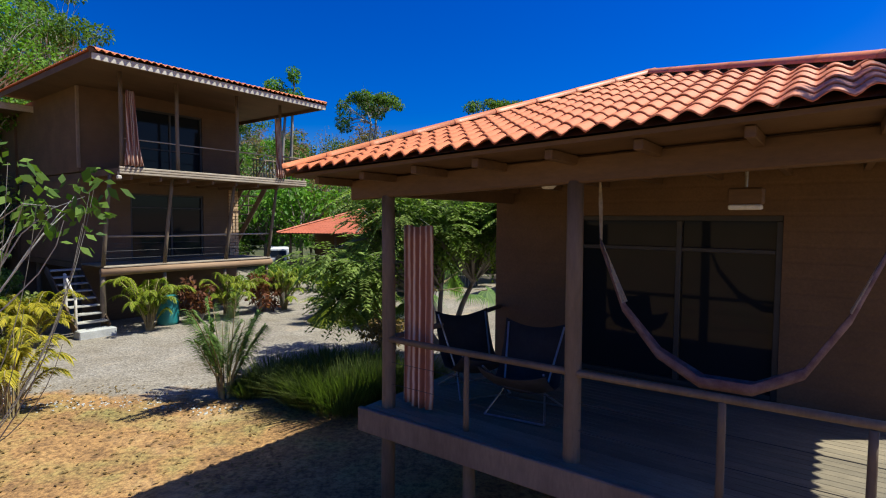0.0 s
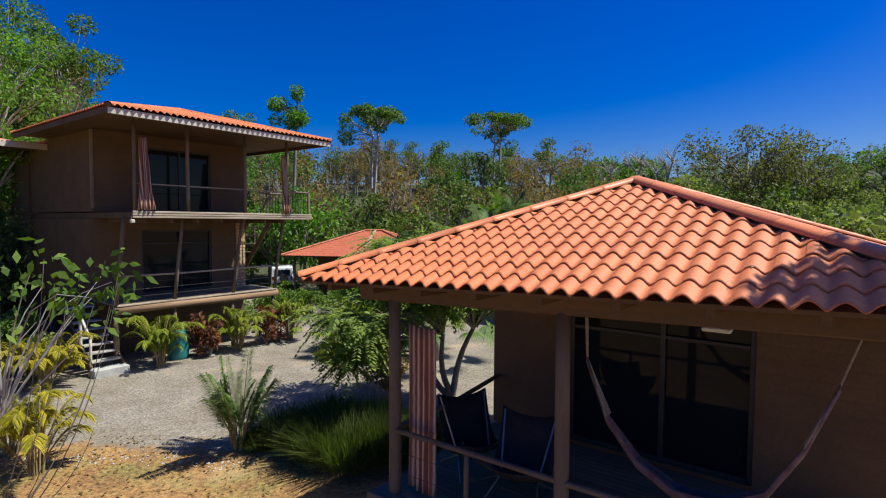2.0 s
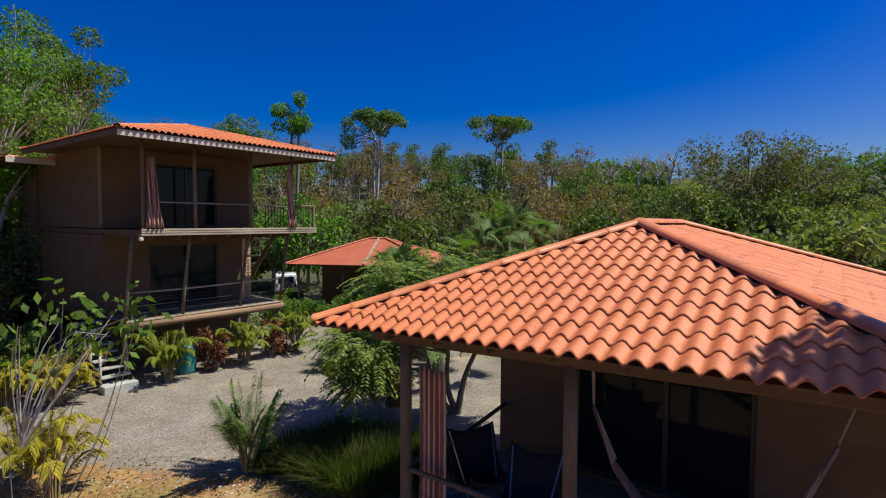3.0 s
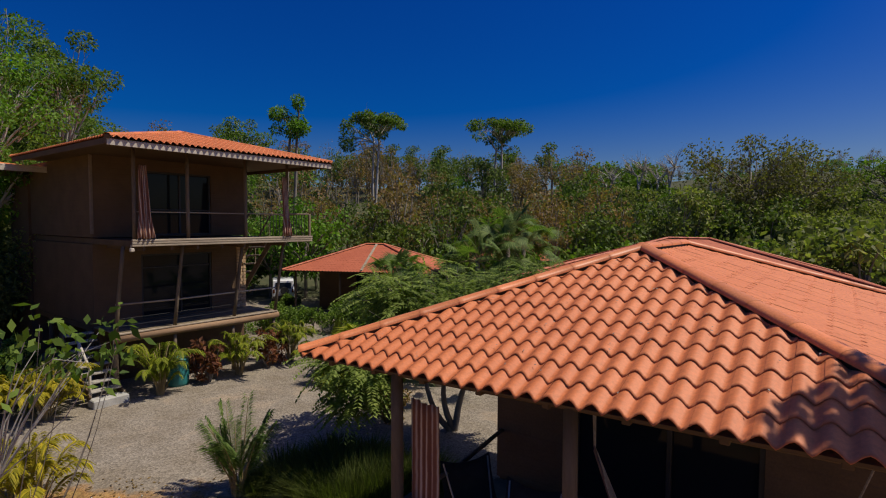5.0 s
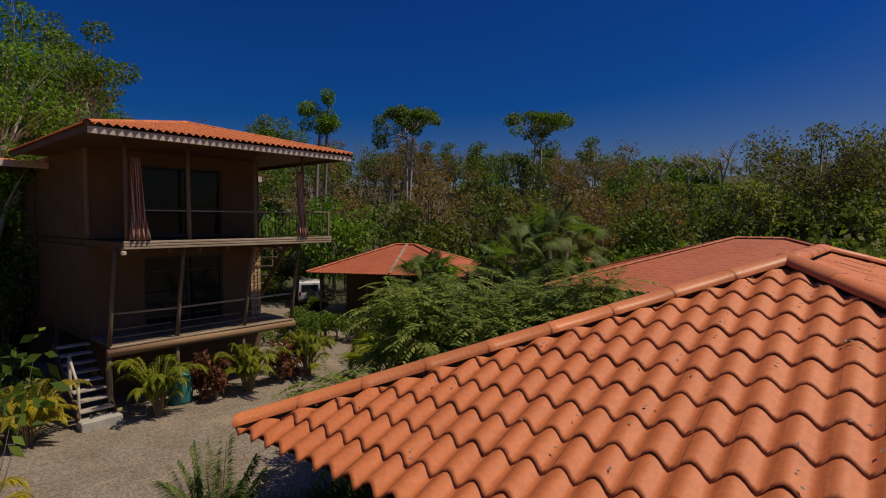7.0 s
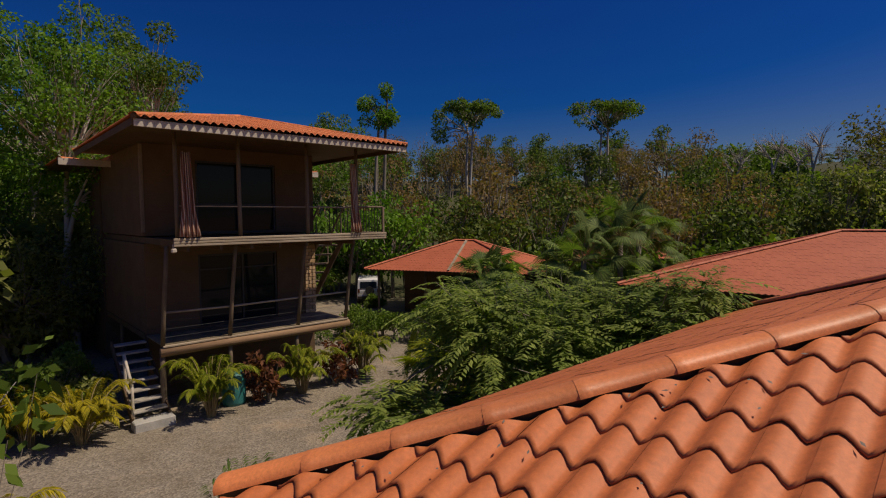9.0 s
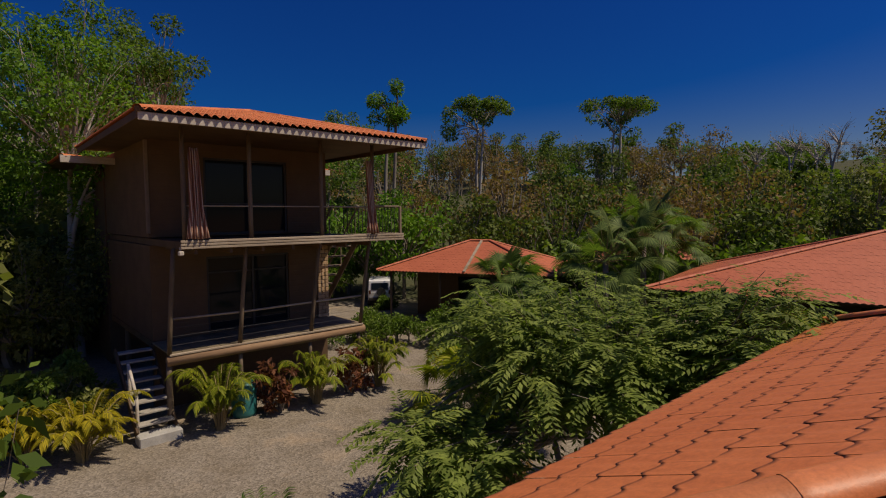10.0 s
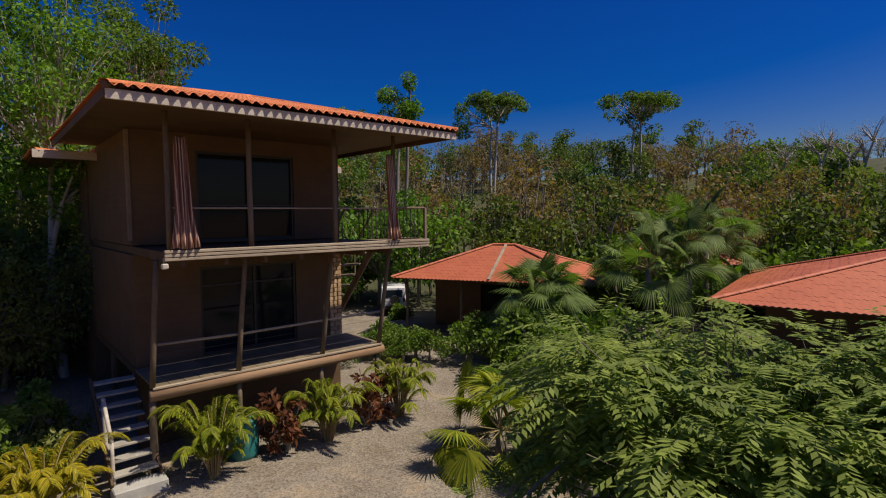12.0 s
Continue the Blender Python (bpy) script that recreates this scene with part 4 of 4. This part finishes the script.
# ---- the wooded hill ----
def prototype(n_cl, w, h, leaves, leaf):
    lv = Leaves()
    g = Geo()
    for c, rad in clusters_in((0, 0, h * 0.62), (w, w, h * 0.36), n_cl, 0.28 * w + 0.25):
        lv.cloud(c, rad, leaves, leaf, 0.75, 0.55)
        limb(g, (0, 0, h * 0.3), c, 0.05, 0.02, 0.05, 2, 4)
    limb(g, (0, 0, -0.3), (0, 0, h * 0.6), 0.12, 0.06, 0.02, 3, 5)
    return np.concatenate(lv.q), g


def woods(name, label, mat, spots, protos, bark=BARK):
    lv, g = Leaves(), Geo()
    for x, y, s in spots:
        q, tg = protos[int(rng.integers(len(protos)))]
        a = rng.uniform(0, 6.28)
        R = np.array([[math.cos(a), -math.sin(a), 0], [math.sin(a), math.cos(a), 0], [0, 0, 1]])
        o = np.array([x, y, height(x, y)])
        lv.q.append((q * s) @ R.T + o)
        g.add((np.array(tg.v) * s) @ R.T + o, tg.f)
    ob = part(name, lv.mesh(name, mat), None, None)
    tagged(ob, label, "woods", kind="stuff")
    tagged(part(name + "_stems", g, bark, None), "bare stems of the hillside trees", "woods", kind="stuff")


protos = [prototype(14, 1.9, 6.5, 84, 0.29), prototype(12, 1.6, 7.5, 84, 0.285), prototype(16, 2.4, 5.5, 80, 0.29)]
dry_protos = [prototype(17, 2.0, 6.5, 46, 0.24), prototype(15, 1.7, 7.5, 42, 0.24), prototype(20, 2.2, 6.5, 10, 0.2)]
bush_protos = [prototype(10, 1.3, 2.6, 80, 0.26), prototype(9, 1.6, 2.0, 90, 0.26)]
spots = {k: [] for k in ("green", "bright", "dry", "dark")}
for k in range(580):
    y = 33 + 75 * rng.uniform() ** 1.5
    x = rng.uniform(-0.95, 1.0) * (y * 0.95 + 6)
    p = noise.noise((x * 0.07, y * 0.07, 2.1)) + rng.normal() * 0.25
    if abs(x / y - 0.30) < 0.035 and y > 58:
        continue
    kind = "dry" if p > -0.1 else "bright" if p < -0.45 else "green"
    if x > 14 and y < 60:
        kind = "dark" if rng.uniform() < 0.6 else "green"
    s = rng.uniform(0.75, 1.15)
    if x > 0.26 * y:
        s = max(0.42, min(s, (5.6 + 0.067 * (y - 5.7) - height(x, y)) / 7))
    spots[kind].append((x, y, s))
woods("hillside_woods", "dense green woods on the hillside", LEAF_WOODS, spots["green"], protos)
woods("hillside_woods_bright", "fresh green trees in the hillside woods", LEAF_BRIGHT, spots["bright"], protos)
woods("hillside_woods_dry", "brown dry-season trees in the hillside woods", LEAF_DRY, spots["dry"], dry_protos)
woods("hillside_woods_dark", "dark shaded trees at the edge of the clearing", LEAF_DARK, spots["dark"], protos)
sp = [(x, y, s) for x, y, s in ((rng.uniform(-16, 26), rng.uniform(29.5, 36), rng.uniform(0.8, 1.5)) for _ in range(125)) if not -13 < x < -5]
sp += [(x, y, s) for x, y, s in ((rng.uniform(-7, 0.2), rng.uniform(20.5, 25), rng.uniform(0.45, 0.8)) for _ in range(34)) if not (x < -4.6 and y < 24.5)]
sp += [(rng.uniform(-8.6, -5.2), rng.uniform(21.8, 24.5), rng.uniform(0.3, 0.42)) for _ in range(16)]
sp += [(rng.uniform(3.0, 14), rng.uniform(15.5, 19.5), rng.uniform(0.5, 0.9)) for _ in range(20)]
sp += [(x, y, rng.uniform(1.0, 1.7)) for x, y in ((0.30 * q + rng.uniform(-4.5, 6), q) for q in rng.uniform(60, 76, 60))]
woods("thicket", "green thicket behind the cabins", LEAF_GREEN, sp, bush_protos)
woods("thicket_dark", "dark shrubs among the cabins", LEAF_DARK, [(rng.uniform(14, 30), rng.uniform(24, 34), rng.uniform(1.0, 1.8)) for _ in range(50)] + [(rng.uniform(-34, -17.5), rng.uniform(13, 30), rng.uniform(1.2, 2.2)) for _ in range(90)], bush_protos)
woods("slope_woods", "green trees on the slope beside the house", LEAF_GREEN, [(rng.uniform(-44, -22), rng.uniform(16, 44), rng.uniform(0.9, 1.3)) for _ in range(70)], protos)


# ---- palms ----
def areca(m, n, length, mat, label, group="", leaf=0.23, arch=0.52):
    """Clump of arching feather fronds."""
    t = thing("areca_palm", m, label, "palm", group)
    stems = Geo()
    for k in range(n):
        a = 2 * math.pi * k / n + rng.uniform(-0.3, 0.3)
        lift = rng.uniform(1.0, 1.54)
        L = 1.1 * length * rng.uniform(0.5, 1.15)
        d = np.array([math.cos(a) * math.cos(lift), math.sin(a) * math.cos(lift), math.sin(lift)])
        s = np.linspace(0, 1, 60)
        b0 = np.array([math.cos(a) * 0.12, math.sin(a) * 0.12, rng.uniform(0.04, 0.3) * length])
        stems.tube([(b0[0] * 0.7, b0[1] * 0.7, -0.05), Vector(b0)], [0.016, 0.012], 6, False)
        rib = b0 + d * (s * L)[:, None] + np.array([0, 0, -1]) * (arch * L * s ** 2.4)[:, None]
        stems.tube([Vector(p) for p in rib[::8]], [0.014 * (1 - 0.8 * i / 8) for i in range(len(rib[::8]))], 5, False)
        lv = Leaves()
        tan = np.gradient(rib, axis=0)
        tan /= np.linalg.norm(tan, axis=1)[:, None]
        side = np.cross(tan, [0, 0, 1])
        side /= np.linalg.norm(side, axis=1)[:, None]
        for sg in (-1, 1):
            al = side[12:] * sg * 0.8 + tan[12:] * 0.75 + np.array([0, 0, 0.15]) + rng.normal(size=(48, 3)) * 0.08
            al /= np.linalg.norm(al, axis=1)[:, None]
            lv.add(rib[12:], al, np.cross(al, tan[12:] * 0.3 + np.array([0, 0, 1.0])), leaf * (1.15 - 0.6 * np.abs(s[12:] - 0.45)), 0.028, 0.6)
        part("frond", lv.mesh("frond", mat), None, t)
    part("stem", stems, STRAW, t, "", True)
    return t


def fan_palm(m, n, stalk, blade, mat, label, group="", trunk=0.0):
    """Fan palm: long stalks, each with a wheel of pleated segments."""
    t = thing("fan_palm", m, label, "palm", group)
    if trunk:
        part("trunk", Geo().tube([(0, 0, -0.1), (0.03, 0, trunk * 0.5), (0, 0.02, trunk)], [0.14, 0.12, 0.11], 9), BARK, t, "", True)
    for k in range(n):
        a = 2.4 * k + rng.uniform(-0.3, 0.3)
        lift = rng.uniform(-0.5, 1.35)
        d = np.array([math.cos(a) * math.cos(lift), math.sin(a) * math.cos(lift), math.sin(lift)])
        L = stalk * rng.uniform(0.7, 1.15)
        tip = np.array([0, 0, trunk]) + d * L + np.array([0, 0, -0.12 * L])
        part("stalk", Geo().tube([(0, 0, trunk), Vector(np.array([0, 0, trunk]) + d * L * 0.5), Vector(tip)], [0.018, 0.013, 0.009], 5, False), STRAW, t)
        f = unit(d + np.array([0, 0, -0.35]) + rng.normal(size=3) * 0.3)
        s = unit(np.cross(f, [0, 0, 1]) + rng.normal(size=3) * 0.35)
        m_ang = np.linspace(-2.1, 2.1, 39)
        al = np.cos(m_ang)[:, None] * f + np.sin(m_ang)[:, None] * s + np.array([0, 0, 0.06])
        nrm = np.cross(f, s)
        w = np.cross(al, nrm)
        w /= np.linalg.norm(w, axis=1)[:, None]
        lv = Leaves()
        B = blade * rng.uniform(0.8, 1.15)
        lv.add(np.repeat(tip[None], 39, 0), al, w, B * (1 - 0.12 * np.abs(m_ang)) * rng.uniform(0.85, 1.1, 39), B * 0.056, 0.4)
        part("fan", lv.mesh("fan", mat), None, t)
    return t


areca(pose(-6.6, 8.0, height(-6.6, 8.0)), 24, 1.7, LEAF_YELLOW, "yellowing areca palm at the edge of the drive", "areca palms")
areca(pose(-7.6, 8.7, height(-7.6, 8.7), 0, 0, 40), 22, 1.5, LEAF_YELLOW, "yellowing areca palm at the edge of the drive", "areca palms")
hp_at = lambda u, v: HOUSE @ Vector((u, -v, 0))
for u, v, L, mat, label in ((0.85, 0.62, 1.75, LEAF_PALM, "green-yellow areca palm in front of the veranda"), (3.3, 0.6, 1.75, LEAF_PALM, "green areca palm in front of the veranda"), (5.35, 0.5, 1.7, LEAF_PALM, "green areca palm by the veranda's end"), (-1.75, 0.35, 1.55, LEAF_YELLOW, "yellow areca palm beside the stair"), (-2.6, -0.3, 1.4, LEAF_YELLOW, "yellow areca palm beside the stair")):
    p = hp_at(u, v)
    areca(pose(p.x, p.y, 0, 0, 0, u * 50), 36, L * 1.1, mat, label, "areca palms")
areca(pose(-3.72, 9.0, 0, 0, 0, 20), 20, 1.5, LEAF_FAN, "young green palm with stiff upright fronds", "areca palms", 0.3, 0.16)
fan_palm(pose(1.6, 25.4, -0.1), 34, 1.6, 0.95, LEAF_FAN, "large dark fan palm behind the tiled roofs", "fan palms", 3.1)
fan_palm(pose(3.2, 26.6, -0.1), 36, 1.7, 0.95, LEAF_FAN, "large dark fan palm behind the tiled roofs", "fan palms", 4.0)
fan_palm(pose(4.3, 28.6, -0.1), 34, 1.7, 0.95, LEAF_FAN, "large dark fan palm behind the tiled roofs", "fan palms", 3.6)
fan_palm(pose(-2.1, 23.2, -0.3), 46, 1.1, 0.9, LEAF_FAN, "fan palm standing before a red roof", "fan palms", 2.6)
fan_palm(pose(-2.75, 16.4, 0), 24, 1.15, 0.9, LEAF_PALM, "low fan palm with yellowing fans by the drive", "fan palms", 0.5)
fan_palm(pose(-1.7, 17.0, 0), 24, 1.3, 0.95, LEAF_FAN, "low fan palm by the drive", "fan palms", 0.9)
fan_palm(pose(-0.2, 15.4, 0), 18, 1.5, 0.8, LEAF_FAN, "low fan palm by the drive", "fan palms", 1.0)


# ---- shrubs, grass and thin stems ----
def grass_clump(m, n, h, spread, label, mat=GRASS):
    a = rng.uniform(0, 2 * math.pi, n)
    r = spread * np.sqrt(rng.uniform(0, 1, n))
    p = np.stack([r * np.cos(a), r * np.sin(a), np.zeros(n)], 1)
    out = np.stack([np.cos(a), np.sin(a), np.zeros(n)], 1) * rng.uniform(0.03, 0.85, n)[:, None] + np.array([0, 0, 1.0])
    out /= np.linalg.norm(out, axis=1)[:, None]
    s = np.stack([-np.sin(a), np.cos(a), np.zeros(n)], 1)
    lv = Leaves()
    lv.add(p, out, s, h * rng.uniform(0.35, 1.05, n), 0.011, 0.4)
    ob = part("grass_clump", lv.mesh("grass_clump", mat), None, None)
    ob.matrix_world = m
    tagged(ob, label, "grass", "grass clumps")


for x, y, h, s in ((-3.0, 9.4, 1.1, 0.4), (-2.5, 9.3, 1.2, 0.45), (-1.95, 9.5, 1.25, 0.45), (-2.2, 10.0, 1.1, 0.45), (-3.3, 9.1, 0.7, 0.3), (-1.5, 9.9, 1.1, 0.4)):
    grass_clump(pose(x, y, height(x, y)), 1500, h, s, "tall green ornamental grass beside the porch")


def shrub(x, y, w, h, n, leaf, mat, label, group="shrubs"):
    t = thing("shrub", pose(x, y, height(x, y)), label, "shrub", group)
    g, lv = Geo(), Leaves()
    for c, rad in clusters_in((0, 0, h * 0.55), (w, w, h * 0.45), 16, 0.3 * w):
        limb(g, (0, 0, 0), c, 0.012, 0.005, 0.1, 3, 4)
        lv.cloud(c, rad, n, leaf, 0.8, 0.45)
    part("stem", g, BARK, t)
    part("foliage", lv.mesh("foliage", mat), None, t)


for x, y, h, s in ((-1.55, 8.5, 1.5, 0.6), (-1.0, 8.8, 1.45, 0.6), (-0.5, 9.0, 1.3, 0.5), (-2.1, 8.75, 1.3, 0.5)):
    grass_clump(pose(x, y, height(x, y)), 2600, h, s, "dense dark green grass mound in the cabin's shade")
for k in range(13):
    p = hp_at(rng.uniform(-4.4, -1.1), rng.uniform(-3.6, -0.4))
    shrub(p.x, p.y, rng.uniform(0.5, 0.8), rng.uniform(0.9, 1.9), 130, 0.12, LEAF_GREEN if k % 3 else LEAF_DARK, "dark green undergrowth beside the stair")
shrub(-9.1, 30.2, 0.6, 0.6, 160, 0.14, LEAF_GREEN, "low green shrub in front of the parked car")
shrub(-1.5, 12.6, 0.7, 0.9, 120, 0.1, LEAF_DRY, "low dry shrub under the feathery tree")
for u, v in ((2.35, 0.6), (4.35, 0.55), (2.1, 0.45), (4.75, 0.5)):
    p = hp_at(u, v)
    shrub(p.x, p.y, 0.36, 1.3, 26, 0.16, LEAF_RED, "red-leaved cordyline shrub in front of the veranda", "red shrubs")

# thin pale stems and leaves close to the camera's start
sap = thing("sapling", pose(-5.9, 6.3, height(-5.9, 6.3)), "sparse sapling with thin pale bare stems and a few leaves", "tree")
lv = Leaves()
for k in range(8):
    tip = Vector((rng.uniform(0.2, 1.9), rng.uniform(-0.8, 0.9), rng.uniform(1.6, 3.9)))
    base = Vector((rng.uniform(-0.25, 0.25), rng.uniform(-0.25, 0.25), 0))
    mid = Vector((tip.x * 0.75, tip.y * 0.7, tip.z * 0.35))
    pts = [base.lerp(mid, s).lerp(mid.lerp(tip, s), s) for s in np.linspace(0, 1, 9)]
    part("stem", Geo().tube(pts, [0.010 - 0.0009 * i for i in range(9)], 5, False), BARK, sap, "", True)
    if tip.z > 2.6:
        lv.cloud(np.array(tip), 0.32, 12, 0.17, 0.9, 0.5)
for c, rad in clusters_in((0.75, 0.0, 3.2), (0.85, 0.8, 0.65), 15, 0.3):
    g = Geo()
    limb(g, (0.2, 0, 1.6), c, 0.012, 0.004, 0.15, 4, 4)
    part("twig", g, PALE_BARK, sap)
    lv.cloud(np.array(c), rad, 9, 0.16, 0.9, 0.5)
part("foliage", lv.mesh("foliage", LEAF_GREEN), None, sap)

# tree outside the view whose shade falls on the roof's corner
tree("leafy tree beside the cabin's outer corner", (6.9, 2.2, 0), [(6.3, 2.3, 4.6), (6.7, 1.9, 5.0)], clusters_in((5.45, 2.25, 8.0), (0.95, 0.75, 0.5), 40, 0.42), broad_leaves(150, 0.16), LEAF_GREEN, BARK, 0.12)

# dry leaf bits lying on the tiles of the cabin roof
n = 90
bits = Leaves()
by = rng.uniform(0.1, 2.4, n)
bx = np.array([rng.uniform(v + 0.15, 5.35 - v) for v in by])
ba = rng.uniform(0, 6.28, n)
bits.add(np.stack([bx, by, by * 0.99 / 2.65 + 0.03], 1), np.stack([np.cos(ba), np.sin(ba), np.sin(ba) * 0.37], 1), np.stack([-np.sin(ba), np.cos(ba), np.cos(ba) * 0.37], 1), rng.uniform(0.012, 0.035, n), 0.012)
bit_ob = part("leaf_bits", bits.mesh("leaf_bits", BARK), None, None)
bit_ob.matrix_world = CABIN @ Matrix.Translation((0, 0, E_Z - 0.03)) @ Matrix.Rotation(-0.034, 4, "Y")
tagged(bit_ob, "dry leaf bits lying on the clay tiles", "leaves", kind="stuff")

# pale rail of a step between the palms and the far cabins
step_rail = thing("step_railing", pose(0.35, 25.2, 0, 0, 0, -12), "pale slanted railing with thin bars among the palms", "railing")
for k in range(9):
    part("bar", Geo().tube([(k * 0.16, 0, -0.1), (k * 0.16, 0, 1.75 - k * 0.075)], 0.016, 6), FASCIA, step_rail)
part("top_rail", Geo().tube([(-0.06, 0, 1.79), (1.34, 0, 1.13)], 0.025, 8), FASCIA, step_rail)
part("lower_rail", Geo().tube([(-0.06, 0, 1.19), (1.34, 0, 0.53)], 0.02, 8), FASCIA, step_rail)

# fallen leaves on the dirt
n = 1500
fx, fy = rng.uniform(-9, -1.5, n), rng.uniform(3.5, 9.5, n)
lit = Leaves()
fa = rng.uniform(0, 6.28, n)
al = np.stack([np.cos(fa), np.sin(fa), rng.uniform(-0.1, 0.3, n)], 1)
lit.add(np.stack([fx, fy, [height(a, b) + 0.012 for a, b in zip(fx, fy)]], 1), al, np.stack([-np.sin(fa), np.cos(fa), rng.uniform(-0.3, 0.3, n)], 1), rng.uniform(0.04, 0.11, n), 0.035)
tagged(part("fallen_leaves", lit.mesh("fallen_leaves", LEAF_DRY), None, None), "dry brown leaves strewn on the dirt", "leaves", kind="stuff")


# pale pebbles where the gravel meets the dirt
edge = Geo()
for k in range(260):
    x = rng.uniform(-8.2, -3.2)
    y = 8.55 + 0.12 * math.sin(x * 2.1) + rng.normal() * 0.13
    q = rng.uniform(0.01, 0.03)
    edge.box((x, y, height(x, y) + q * 0.2), (q * 1.5, q, q * 0.8), Matrix.Rotation(rng.uniform(0, 3.1), 3, "Z"), q * 0.25)
tagged(part("edge_pebbles", edge, CONCRETE, None, "", True), "pale pebbles along the edge of the gravel", "stones", kind="stuff")


# ---- the parked car ----
car = thing("car", pose(-9.9, 32.0, height(-9.9, 32.0), 0, 0, 17) @ Matrix.Scale(0.8, 4), "white boxy off-road car parked by the drive", "car")
g = Geo()
prof = [(-1.85, 0.45), (-1.88, 0.95), (-1.78, 1.68), (-1.6, 1.78), (0.35, 1.78), (0.75, 1.2), (1.75, 1.08), (1.85, 0.9), (1.85, 0.45)]
k = len(prof)
for sx, ins in ((-0.78, 0), (-0.70, 1), (0.70, 1), (0.78, 0)):
    for y, z in prof:
        f = 0.0 if ins else (0.06 if z > 1.3 else 0.0)
        g.v.append((sx * (1 - f * 1.2), y * (1.0 if ins else 0.985), z if not ins or z < 1.0 else z + 0.02))
for j in range(3):
    g.f += [(j * k + i, j * k + (i + 1) % k, (j + 1) * k + (i + 1) % k, (j + 1) * k + i) for i in range(k)]
g.f += [tuple(range(k))[::-1], tuple(3 * k + i for i in range(k))]
part("body", g, PAINT, car)
part("rear_window", Geo().box((0, -1.845, 1.36), (1.1, 0.03, 0.46), Matrix.Rotation(-0.13, 3, "X"), 0.01), GLASS_M, car)
for sx in (-1, 1):
    part("side_window", Geo().box((sx * 0.745, -0.6, 1.44), (0.03, 1.7, 0.4), None, 0.01), GLASS_M, car)
    part("tail_light", Geo().box((sx * 0.66, -1.88, 0.98), (0.14, 0.04, 0.26), None, 0.01), LEAF_RED, car)
    for y in (-1.15, 1.15):
        w = part("wheel", Geo().tube([(sx * 0.62, y, 0.34), (sx * 0.82, y, 0.34)], 0.34, 18), TYRE, car)
        part("rim", Geo().tube([(sx * 0.8, y, 0.34), (sx * 0.835, y, 0.34)], 0.19, 14), STEEL, w)
part("bumper", Geo().box((0, -1.92, 0.52), (1.5, 0.12, 0.2), None, 0.03), DARK, car)
part("spare_wheel", Geo().tube([(0.1, -1.9, 0.98), (0.1, -2.06, 0.98)], 0.3, 18), TYRE, car)
